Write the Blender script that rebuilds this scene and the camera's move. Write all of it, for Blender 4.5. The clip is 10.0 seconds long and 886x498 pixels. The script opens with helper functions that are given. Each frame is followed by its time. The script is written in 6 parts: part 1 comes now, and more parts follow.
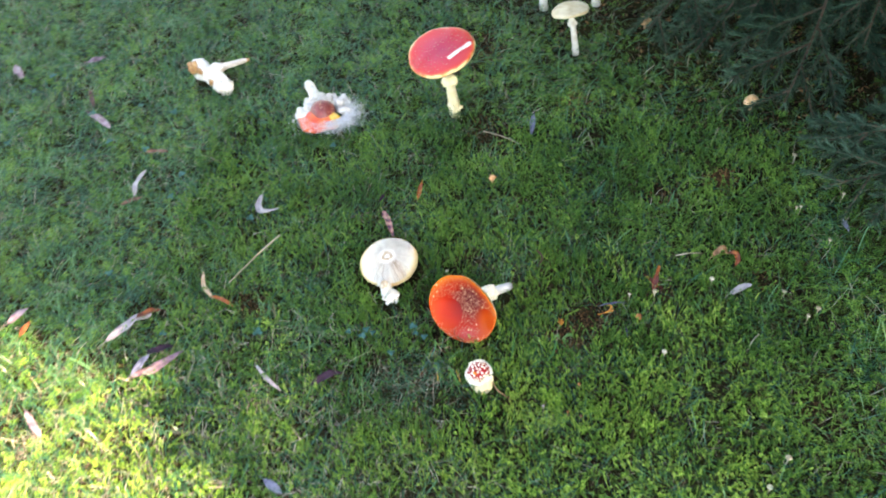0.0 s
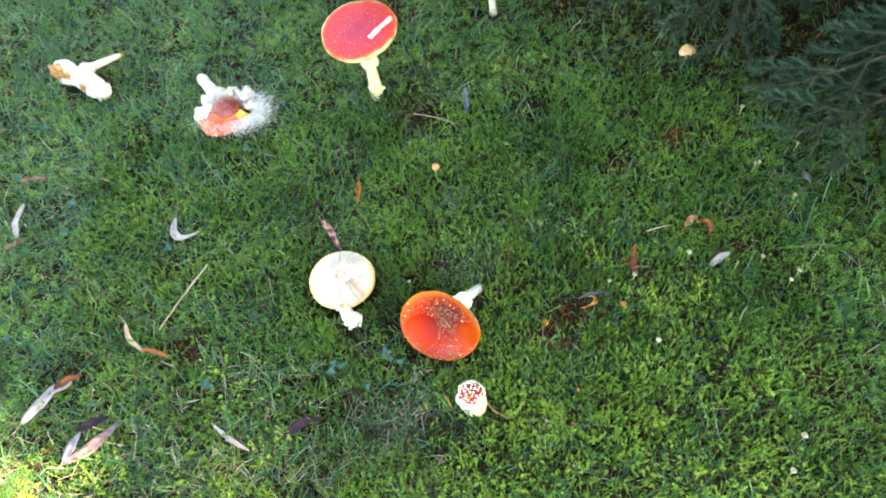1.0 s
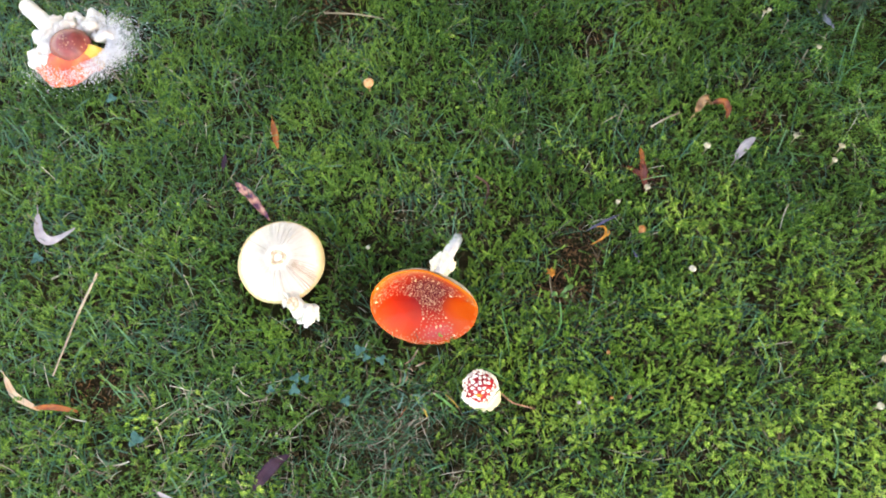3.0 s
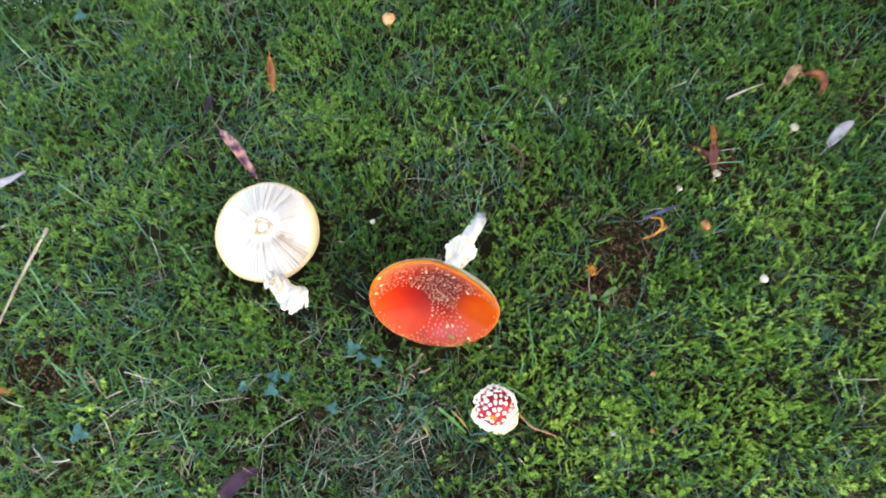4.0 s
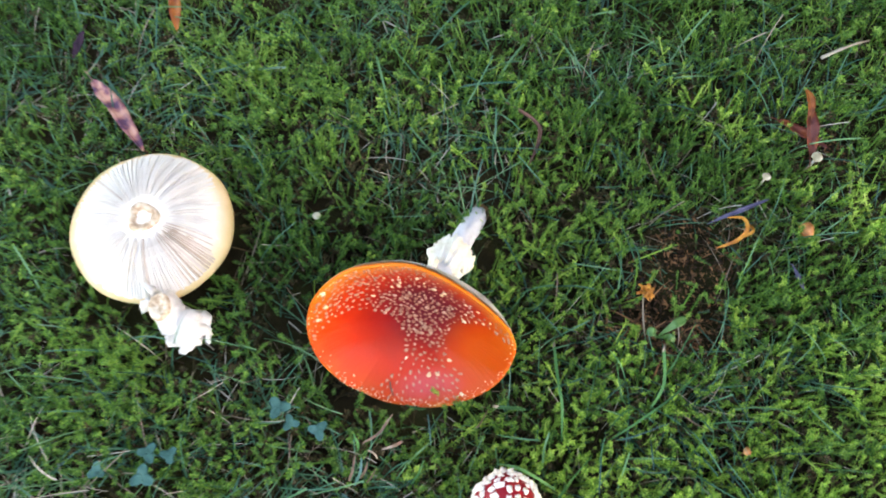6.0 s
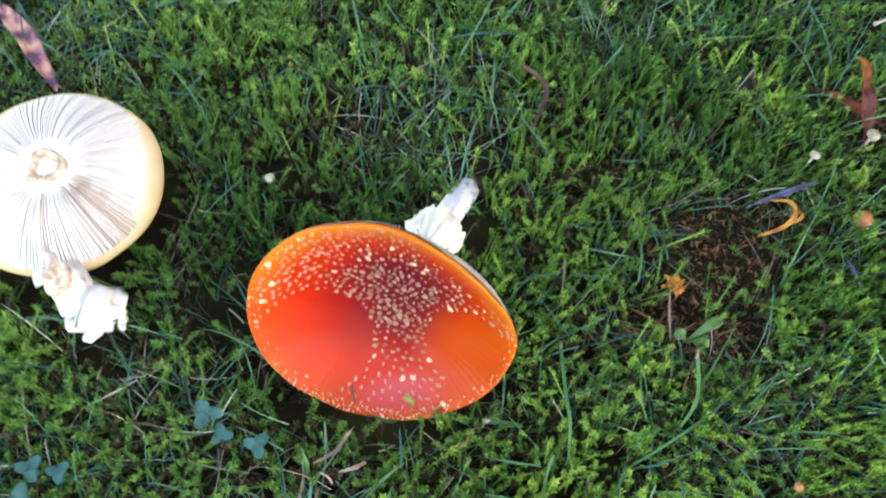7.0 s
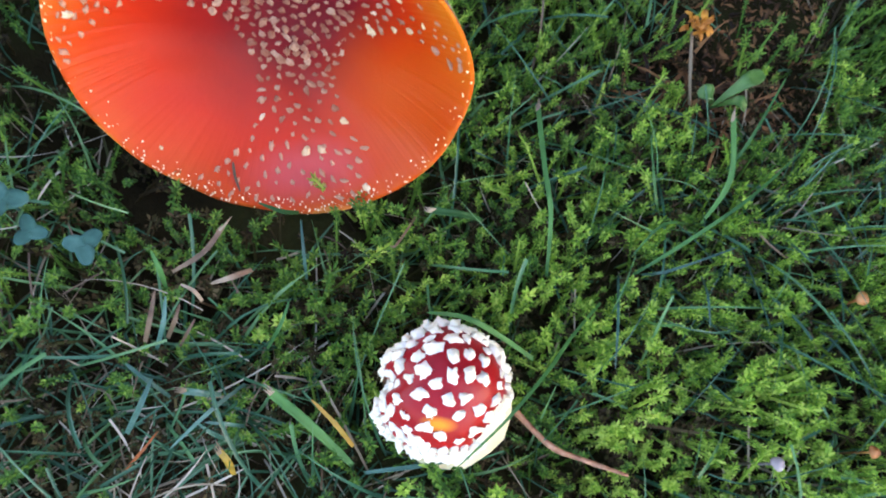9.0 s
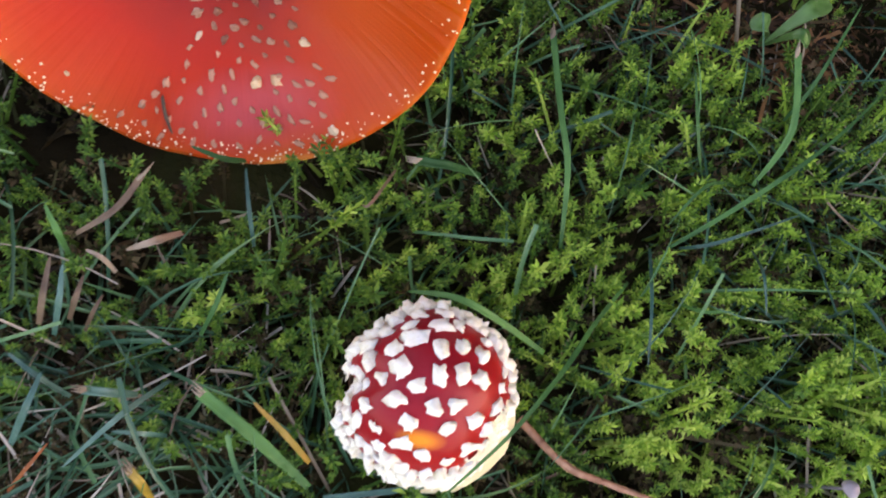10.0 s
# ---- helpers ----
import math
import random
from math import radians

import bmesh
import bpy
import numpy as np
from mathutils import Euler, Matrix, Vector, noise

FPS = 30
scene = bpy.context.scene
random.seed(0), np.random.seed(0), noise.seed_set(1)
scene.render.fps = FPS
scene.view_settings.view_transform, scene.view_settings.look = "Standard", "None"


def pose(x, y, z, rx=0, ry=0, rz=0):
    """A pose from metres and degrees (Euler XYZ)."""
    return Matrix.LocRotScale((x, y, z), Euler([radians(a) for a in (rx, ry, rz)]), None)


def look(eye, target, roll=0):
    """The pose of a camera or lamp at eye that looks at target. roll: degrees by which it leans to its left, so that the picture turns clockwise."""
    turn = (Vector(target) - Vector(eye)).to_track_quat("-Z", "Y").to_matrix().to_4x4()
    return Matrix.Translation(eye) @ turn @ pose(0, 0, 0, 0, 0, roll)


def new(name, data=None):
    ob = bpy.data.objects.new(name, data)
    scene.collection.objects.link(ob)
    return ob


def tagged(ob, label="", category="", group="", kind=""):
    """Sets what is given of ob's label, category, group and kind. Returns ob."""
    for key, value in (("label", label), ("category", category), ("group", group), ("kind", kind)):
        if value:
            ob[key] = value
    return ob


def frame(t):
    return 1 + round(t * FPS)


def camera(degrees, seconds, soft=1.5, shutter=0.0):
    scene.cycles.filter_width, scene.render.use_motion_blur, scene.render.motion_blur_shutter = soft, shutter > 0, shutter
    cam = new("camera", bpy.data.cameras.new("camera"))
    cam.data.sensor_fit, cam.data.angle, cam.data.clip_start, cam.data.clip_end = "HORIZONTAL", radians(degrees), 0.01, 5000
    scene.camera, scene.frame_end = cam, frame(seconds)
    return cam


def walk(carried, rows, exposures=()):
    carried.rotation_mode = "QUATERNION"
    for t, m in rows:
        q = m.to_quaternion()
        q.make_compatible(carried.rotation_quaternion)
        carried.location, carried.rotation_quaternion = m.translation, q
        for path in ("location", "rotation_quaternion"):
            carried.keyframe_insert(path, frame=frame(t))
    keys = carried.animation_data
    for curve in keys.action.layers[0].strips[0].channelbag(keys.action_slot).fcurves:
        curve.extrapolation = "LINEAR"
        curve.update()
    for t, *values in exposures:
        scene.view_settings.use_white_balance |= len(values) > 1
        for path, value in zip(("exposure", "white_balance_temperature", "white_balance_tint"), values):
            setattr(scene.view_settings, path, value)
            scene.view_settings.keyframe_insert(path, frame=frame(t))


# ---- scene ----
cam = camera(57.6, 10.0, 1.9, 0.4)
PATH = [
    (0, (0.115, 0.076, 1.197), (-0.109, 1.329, -0.346), -7.6),
    (0.5, (-0.001, 0.189, 1.168), (-0.03, 1.424, -0.405), -5.2),
    (1, (-0.052, 0.266, 1.157), (0.05, 1.387, -0.496), -2.9),
    (1.5, (-0.018, 0.409, 1.091), (0.01, 1.428, -0.63), -7.2),
    (2, (-0.009, 0.47, 1.041), (0.018, 1.367, -0.747), -9.2),
    (2.5, (-0.074, 0.54, 1.028), (0.133, 1.329, -0.798), -3.8),
    (2.7, (-0.08, 0.547, 1.004), (0.161, 1.315, -0.827), -3.1),
    (3.8, (-0.035, 0.669, 0.867), (0.11, 1.289, -1.029), -1.9),
    (4, (-0.041, 0.681, 0.822), (0.099, 1.285, -1.079), -1.9),
    (4.5, (-0.041, 0.692, 0.733), (0.083, 1.285, -1.173), -1.9),
    (5, (-0.04, 0.707, 0.686), (0.095, 1.313, -1.215), -1.5),
    (5.5, (-0.038, 0.731, 0.604), (0.13, 1.395, -1.275), -1.5),
    (5.7, (-0.045, 0.733, 0.572), (0.169, 1.434, -1.289), 1.7),
    (6.8, (-0.047, 0.756, 0.443), (0.321, 1.493, -1.38), 12.9),
    (7, (-0.041, 0.753, 0.419), (0.32, 1.513, -1.395), 12.4),
    (7.5, (-0.047, 0.741, 0.372), (0.314, 1.394, -1.484), 17.6),
    (8, (-0.032, 0.74, 0.34), (0.34, 1.272, -1.552), 22.9),
    (8.5, (-0.017, 0.744, 0.3), (0.368, 1.18, -1.613), 27.4),
    (9, (-0.015, 0.751, 0.279), (0.372, 1.182, -1.635), 27.4),
    (9.5, (-0.013, 0.752, 0.237), (0.379, 1.142, -1.685), 31.2),
    (10, (-0.004, 0.758, 0.219), (0.401, 1.147, -1.7), 32.3),
]
walk(cam, [(t, look(eye, target, roll)) for t, eye, target, roll in PATH], [(0.0, 2.92, 8500, 16), (0.5, 3.25, 8900, 12), (1.0, 3.25, 9500, 10), (1.5, 3.2, 10400, 10), (2.5, 3.22, 10600, 22), (4.0, 3.14, 8900, 20), (5.5, 2.99, 8700, 21), (7.0, 3.07, 8200, 20), (8.0, 3.0, 7400, 17), (8.5, 3.0, 7000, 18), (9.0, 2.8, 7500, 22), (9.5, 2.78, 8500, 19), (10.0, 2.45, 8900, 33)])

# ---- light ----
SUN_TO = Vector((0.840, -0.273, 0.470)).normalized()
world = bpy.data.worlds.new("sky")
scene.world = world
world.use_nodes = True
wn = world.node_tree.nodes
sky = wn.new("ShaderNodeTexSky")
sky.sky_type = "NISHITA"
sky.sun_disc = False
sky.sun_elevation = math.asin(SUN_TO.z)
sky.sun_rotation = math.atan2(SUN_TO.x, SUN_TO.y)
wn["Background"].inputs["Strength"].default_value = 0.15
world.node_tree.links.new(sky.outputs[0], wn["Background"].inputs["Color"])
sun_data = bpy.data.lights.new("sun", "SUN")
sun_data.energy, sun_data.angle, sun_data.color = 5.0, radians(0.6), (1.0, 0.88, 0.70)
sun = new("sun", sun_data)
sun.matrix_basis = look(SUN_TO * 30, (0, 0, 0))


# ---- helpers for building ----
WORLD = {}
I4 = Matrix.Identity(4)


def thing(name, label, category, at, group="", kind=""):
    ob = new(name)
    ob.empty_display_size = 0.02
    ob.matrix_basis = Matrix.Translation(at)
    WORLD[ob] = ob.matrix_basis.copy()
    return tagged(ob, label, category, group, kind)


def part(name, data, material, parent=None, label="", m=I4, smooth=True):
    """Links a bmesh or a mesh as one object; m is its pose in the world."""
    if isinstance(data, bmesh.types.BMesh):
        mesh = bpy.data.meshes.new(name)
        data.to_mesh(mesh)
        data.free()
        mesh.polygons.foreach_set("use_smooth", [smooth] * len(mesh.polygons))
    else:
        mesh = data
    if material and not mesh.materials:
        mesh.materials.append(material)
    ob = new(name, mesh)
    if parent:
        ob.parent = parent
        ob.matrix_parent_inverse = WORLD[parent].inverted()
    ob.matrix_basis = m
    WORLD[ob] = m.copy()
    if label:
        ob["label"] = label
    return ob


def mesh_from(name, verts, tris, material, smooth=False):
    """A mesh from numpy arrays of corners and triangles."""
    mesh = bpy.data.meshes.new(name)
    mesh.vertices.add(len(verts))
    mesh.vertices.foreach_set("co", np.asarray(verts, np.float32).ravel())
    mesh.loops.add(3 * len(tris))
    mesh.loops.foreach_set("vertex_index", np.asarray(tris, np.int32).ravel())
    mesh.polygons.add(len(tris))
    mesh.polygons.foreach_set("loop_start", np.arange(0, 3 * len(tris), 3, dtype=np.int32))
    mesh.polygons.foreach_set("use_smooth", np.full(len(tris), smooth))
    mesh.update(calc_edges=True)
    mesh.materials.append(material)
    return mesh


def axis_pose(centre, normal, spin=0.0):
    """The pose whose z axis is the normal, at a centre."""
    n = Vector(normal).normalized()
    v = Vector((0, 0, 1)) - n * n.z
    v = v.normalized() if v.length > 0.05 else Vector((0, 1, 0))
    u = v.cross(n).normalized()
    v = n.cross(u)
    turn = Matrix((u, v, n)).transposed().to_4x4()
    return Matrix.Translation(centre) @ turn @ Matrix.Rotation(radians(spin), 4, "Z")


def lathe(profile, seg=64, wobble=None, a0=0.0, a1=2 * math.pi):
    """A turned body round z from a profile of (radius, height); wobble(a, r, z) gives (r, z)."""
    bm = bmesh.new()
    whole = abs(a1 - a0 - 2 * math.pi) < 1e-6
    count = seg if whole else seg + 1
    rings = []
    for r, z in profile:
        if r < 1e-6 and whole:
            rings.append([bm.verts.new((0, 0, wobble(0, 0, z)[1] if wobble else z))])
            continue
        ring = []
        for k in range(count):
            a = a0 + (a1 - a0) * k / seg
            rr, zz = wobble(a, r, z) if wobble else (r, z)
            ring.append(bm.verts.new((rr * math.cos(a), rr * math.sin(a), zz)))
        rings.append(ring)
    for p, q in zip(rings, rings[1:]):
        for k in range(seg):
            j = (k + 1) % len(p) if whole else k + 1
            i = (k + 1) % len(q) if whole else k + 1
            if len(p) == 1:
                bm.faces.new((p[0], q[k], q[i]))
            elif len(q) == 1:
                bm.faces.new((p[k], q[0], p[j]))
            else:
                bm.faces.new((p[k], q[k], q[i], p[j]))
    bmesh.ops.recalc_face_normals(bm, faces=bm.faces)
    return bm


def tube(points, radii, seg=14, rough=0.0, seed=0):
    """A round body along points, with capped ends and slightly uneven sides."""
    bm = bmesh.new()
    pts = [Vector(p) for p in points]
    rings = []
    side = None
    for k, p in enumerate(pts):
        d = (pts[min(k + 1, len(pts) - 1)] - pts[max(k - 1, 0)]).normalized()
        if side is None:
            side = d.orthogonal().normalized()
        side = (side - d * side.dot(d)).normalized()
        up = d.cross(side)
        ring = []
        for j in range(seg):
            a = 2 * math.pi * j / seg
            r = radii[k] * (1 + rough * noise.noise((math.cos(a) * 2 + seed, math.sin(a) * 2, k * 0.7)))
            ring.append(bm.verts.new(p + (side * math.cos(a) + up * math.sin(a)) * r))
        rings.append(ring)
    for p, q in zip(rings, rings[1:]):
        for j in range(seg):
            bm.faces.new((p[j], p[(j + 1) % seg], q[(j + 1) % seg], q[j]))
    for ring, end in ((rings[0], pts[0]), (rings[-1], pts[-1])):
        tip = bm.verts.new(end)
        for j in range(seg):
            bm.faces.new((ring[j], ring[(j + 1) % seg], tip))
    bmesh.ops.recalc_face_normals(bm, faces=bm.faces)
    return bm


def glide(points, n):
    """n points along a smooth curve through the given ones."""
    pts = [Vector(p) for p in points]
    if len(pts) == 2:
        return [pts[0].lerp(pts[1], k / (n - 1)) for k in range(n)]
    out = []
    for k in range(n):
        s = k / (n - 1) * (len(pts) - 1)
        i = min(int(s), len(pts) - 2)
        f = s - i
        p0, p1, p2, p3 = pts[max(i - 1, 0)], pts[i], pts[i + 1], pts[min(i + 2, len(pts) - 1)]
        out.append(0.5 * (2 * p1 + (p2 - p0) * f + (2 * p0 - 5 * p1 + 4 * p2 - p3) * f * f + (3 * p1 - p0 - 3 * p2 + p3) * f ** 3))
    return out


def lump(r, seed, squash=0.7, rough=0.35, level=2):
    """An uneven torn lump."""
    bm = bmesh.new()
    bmesh.ops.create_icosphere(bm, subdivisions=level, radius=1.0)
    for v in bm.verts:
        k = 1 + rough * noise.noise(v.co * 1.7 + Vector((seed * 3.1, seed, 0))) + 0.4 * rough * noise.noise(v.co * 5 + Vector((seed, 0, 7)))
        v.co = Vector((v.co.x * r * k, v.co.y * r * k, v.co.z * r * k * squash))
    return bm


def rough_field(x, y, scale, seed):
    """A smooth uneven field over the ground, about -1 to 1."""
    rng = np.random.RandomState(seed)
    out = np.zeros_like(np.asarray(x, float))
    for k in range(9):
        a = rng.uniform(0, 2 * math.pi)
        f = rng.uniform(0.6, 1.8) / scale
        out = out + np.sin(2 * math.pi * f * (x * math.cos(a) + y * math.sin(a)) + rng.uniform(0, 6.28))
    return out / 3.2


def ground_z(x, y):
    """The height of the soil under the moss."""
    near = np.exp(-((np.asarray(x) / 3.0) ** 2 + ((np.asarray(y) - 1.0) / 3.0) ** 2))
    return -0.020 + near * (0.0035 * rough_field(x, y, 0.22, 11) + 0.003 * rough_field(x, y, 0.07, 12) + 0.002 * rough_field(x, y, 0.03, 13))


# ---- materials ----
def material(name):
    mat = bpy.data.materials.new(name)
    mat.use_nodes = True
    return mat, mat.node_tree.nodes, mat.node_tree.links, mat.node_tree.nodes["Principled BSDF"]


def ramp(nodes, stops):
    node = nodes.new("ShaderNodeValToRGB")
    el = node.color_ramp.elements
    while len(el) < len(stops):
        el.new(0.5)
    for e, (at, colour) in zip(el, stops):
        e.position, e.color = at, (*colour, 1)
    return node


def grained(name, stops, scale=30.0, rough=0.7, bump=0.0, bump_scale=200.0, detail=4.0, island=0.0, own=0.0, through_light=0.0, coat=0.0, spec=0.5, sss=0.0, stretch=(1, 1, 1)):
    """A surface whose colour follows fine and coarse noise; island and own: how far each piece has a tone of its own."""
    mat, nodes, links, bsdf = material(name)
    co = nodes.new("ShaderNodeTexCoord")
    mapping = nodes.new("ShaderNodeMapping")
    mapping.inputs["Scale"].default_value = stretch
    links.new(co.outputs["Object"], mapping.inputs["Vector"])
    tex = nodes.new("ShaderNodeTexNoise")
    tex.inputs["Scale"].default_value, tex.inputs["Detail"].default_value = scale, detail
    links.new(mapping.outputs[0], tex.inputs["Vector"])
    value = tex.outputs["Fac"]
    for amount, node_type, socket in ((island, "ShaderNodeNewGeometry", "Random Per Island"), (own, "ShaderNodeObjectInfo", "Random")):
        if amount:
            src = nodes.new(node_type)
            mix = nodes.new("ShaderNodeMath")
            mix.operation = "MULTIPLY_ADD"
            links.new(src.outputs[socket], mix.inputs[0])
            mix.inputs[1].default_value = amount
            links.new(value, mix.inputs[2])
            off = nodes.new("ShaderNodeMath")
            off.operation = "SUBTRACT"
            links.new(mix.outputs[0], off.inputs[0])
            off.inputs[1].default_value = amount / 2
            value = off.outputs[0]
    tone = ramp(nodes, stops)
    links.new(value, tone.inputs[0])
    links.new(tone.outputs[0], bsdf.inputs["Base Color"])
    bsdf.inputs["Roughness"].default_value = rough
    bsdf.inputs["Coat Weight"].default_value = coat
    bsdf.inputs["Coat Roughness"].default_value = 0.15
    bsdf.inputs["Specular IOR Level"].default_value = spec
    if sss:
        bsdf.inputs["Subsurface Weight"].default_value = sss
        bsdf.inputs["Subsurface Radius"].default_value = (0.004, 0.003, 0.002)
        bsdf.inputs["Subsurface Scale"].default_value = 1.0
    if bump:
        fine = nodes.new("ShaderNodeTexNoise")
        fine.inputs["Scale"].default_value, fine.inputs["Detail"].default_value = bump_scale, 5.0
        links.new(mapping.outputs[0], fine.inputs["Vector"])
        node = nodes.new("ShaderNodeBump")
        node.inputs["Strength"].default_value, node.inputs["Distance"].default_value = bump, 0.002
        links.new(fine.outputs["Fac"], node.inputs["Height"])
        links.new(node.outputs[0], bsdf.inputs["Normal"])
    if through_light:
        leafy = nodes.new("ShaderNodeBsdfTranslucent")
        links.new(tone.outputs[0], leafy.inputs["Color"])
        both = nodes.new("ShaderNodeMixShader")
        both.inputs[0].default_value = through_light
        links.new(bsdf.outputs[0], both.inputs[1])
        links.new(leafy.outputs[0], both.inputs[2])
        links.new(both.outputs[0], nodes["Material Output"].inputs["Surface"])
    return mat


def capskin(name, radius, stops, gloss=0.38, coat=0.03, ball=False, patch=(), spec=0.2, streaks=0.0, crest=None):
    """Mushroom skin: colour by distance from the crown (on a ball, by height), uneven, with fine streaks at the margin."""
    mat, nodes, links, bsdf = material(name)

    def math_node(op, a, b=0.0, c=0.0):
        node = nodes.new("ShaderNodeMath")
        node.operation = op
        for k, v in enumerate((a, b, c)):
            if isinstance(v, (int, float)):
                node.inputs[k].default_value = v
            else:
                links.new(v, node.inputs[k])
        return node.outputs[0]

    co = nodes.new("ShaderNodeTexCoord")
    axis = nodes.new("ShaderNodeSeparateXYZ")
    links.new(co.outputs["Object"], axis.inputs[0])
    x, y, z = axis.outputs
    away = math_node("SQRT", math_node("ADD", math_node("MULTIPLY", x, x), math_node("MULTIPLY", y, y)))
    along = math_node("MULTIPLY_ADD", z, -0.5 / radius, 0.5) if ball else math_node("DIVIDE", away, radius)
    tex = nodes.new("ShaderNodeTexNoise")
    tex.inputs["Scale"].default_value, tex.inputs["Detail"].default_value = 45.0, 5.0
    links.new(co.outputs["Object"], tex.inputs["Vector"])
    tone = ramp(nodes, stops)
    links.new(math_node("SUBTRACT", math_node("MULTIPLY_ADD", tex.outputs["Fac"], 0.20, along), 0.10), tone.inputs[0])
    colour = tone.outputs[0]
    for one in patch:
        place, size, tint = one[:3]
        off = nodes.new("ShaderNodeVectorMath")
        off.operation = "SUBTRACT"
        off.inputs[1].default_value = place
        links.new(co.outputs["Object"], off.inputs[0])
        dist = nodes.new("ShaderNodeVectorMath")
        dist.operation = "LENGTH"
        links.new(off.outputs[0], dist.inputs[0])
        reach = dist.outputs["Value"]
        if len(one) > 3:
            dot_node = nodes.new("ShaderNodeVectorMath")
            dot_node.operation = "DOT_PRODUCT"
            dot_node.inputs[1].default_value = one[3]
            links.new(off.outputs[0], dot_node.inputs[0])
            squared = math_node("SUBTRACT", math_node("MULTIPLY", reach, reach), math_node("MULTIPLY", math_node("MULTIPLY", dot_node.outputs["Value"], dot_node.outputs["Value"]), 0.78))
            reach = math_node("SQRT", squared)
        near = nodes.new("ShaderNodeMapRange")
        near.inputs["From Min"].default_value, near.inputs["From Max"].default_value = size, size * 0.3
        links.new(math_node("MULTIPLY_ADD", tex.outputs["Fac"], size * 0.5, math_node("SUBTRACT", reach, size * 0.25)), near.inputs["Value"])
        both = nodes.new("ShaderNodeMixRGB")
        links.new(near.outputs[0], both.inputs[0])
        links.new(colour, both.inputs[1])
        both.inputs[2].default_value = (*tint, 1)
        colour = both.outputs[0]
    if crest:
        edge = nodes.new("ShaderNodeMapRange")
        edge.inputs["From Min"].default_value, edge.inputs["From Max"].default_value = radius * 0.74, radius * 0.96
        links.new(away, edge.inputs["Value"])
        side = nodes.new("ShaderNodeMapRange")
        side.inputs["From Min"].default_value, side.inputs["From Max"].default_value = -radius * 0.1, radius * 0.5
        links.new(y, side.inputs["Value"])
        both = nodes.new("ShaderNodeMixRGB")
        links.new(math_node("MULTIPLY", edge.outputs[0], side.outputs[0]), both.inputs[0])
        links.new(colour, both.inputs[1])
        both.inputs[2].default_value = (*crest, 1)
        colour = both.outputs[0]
    links.new(colour, bsdf.inputs["Base Color"])
    bsdf.inputs["Roughness"].default_value = gloss
    bsdf.inputs["Coat Weight"].default_value = coat
    bsdf.inputs["Coat Roughness"].default_value = 0.12
    bsdf.inputs["Specular IOR Level"].default_value = spec
    bsdf.inputs["Subsurface Weight"].default_value = 0.15
    bsdf.inputs["Subsurface Radius"].default_value = (0.005, 0.0015, 0.001)
    bsdf.inputs["Subsurface Scale"].default_value = 1.0
    fine = nodes.new("ShaderNodeTexNoise")
    fine.inputs["Scale"].default_value = 260.0
    links.new(co.outputs["Object"], fine.inputs["Vector"])
    high = fine.outputs["Fac"]
    if streaks:
        spokes = nodes.new("ShaderNodeTexNoise")
        spokes.noise_dimensions = "1D"
        spokes.inputs["Scale"].default_value, spokes.inputs["Detail"].default_value = 22.0, 3.0
        links.new(math_node("ARCTAN2", y, x), spokes.inputs["W"])
        rim = nodes.new("ShaderNodeMapRange")
        rim.inputs["From Min"].default_value, rim.inputs["From Max"].default_value = radius * 0.55, radius * 0.95
        links.new(away, rim.inputs["Value"])
        high = math_node("ADD", math_node("MULTIPLY", high, 0.5), math_node("MULTIPLY", math_node("MULTIPLY", spokes.outputs["Fac"], rim.outputs[0]), streaks))
    node = nodes.new("ShaderNodeBump")
    node.inputs["Strength"].default_value, node.inputs["Distance"].default_value = 0.25, 0.001
    links.new(high, node.inputs["Height"])
    links.new(node.outputs[0], bsdf.inputs["Normal"])
    return mat


SOIL = grained("soil", [(0.3, (0.010, 0.008, 0.005)), (0.5, (0.024, 0.019, 0.009)), (0.62, (0.026, 0.028, 0.010)), (0.8, (0.046, 0.030, 0.015))], 25, 1.0, 0.8, 400, spec=0.03)
LAWN = grained("far_lawn", [(0.3, (0.016, 0.034, 0.010)), (0.5, (0.034, 0.066, 0.016)), (0.75, (0.064, 0.105, 0.026))], 14, 0.9, 0.8, 200)
MOSS = grained("moss", [(0.15, (0.014, 0.070, 0.014)), (0.38, (0.048, 0.165, 0.028)), (0.58, (0.115, 0.275, 0.042)), (0.82, (0.24, 0.42, 0.07))], 6.0, 0.4, island=0.55, through_light=0.35, spec=0.35)
MOSS_PALE = grained("yellow_moss", [(0.15, (0.048, 0.145, 0.022)), (0.38, (0.15, 0.335, 0.045)), (0.58, (0.30, 0.520, 0.075)), (0.82, (0.50, 0.67, 0.15))], 8.0, 0.4, island=0.55, through_light=0.4, spec=0.35)
GRASS = grained("grass", [(0.15, (0.014, 0.074, 0.046)), (0.45, (0.036, 0.155, 0.088)), (0.65, (0.080, 0.240, 0.105)), (0.9, (0.18, 0.37, 0.15))], 8.0, 0.30, island=0.5, through_light=0.35, spec=0.45)
STRAW = grained("straw", [(0.2, (0.11, 0.075, 0.045)), (0.5, (0.31, 0.25, 0.17)), (0.8, (0.52, 0.47, 0.37))], 20, 0.6, island=0.7, through_light=0.15)
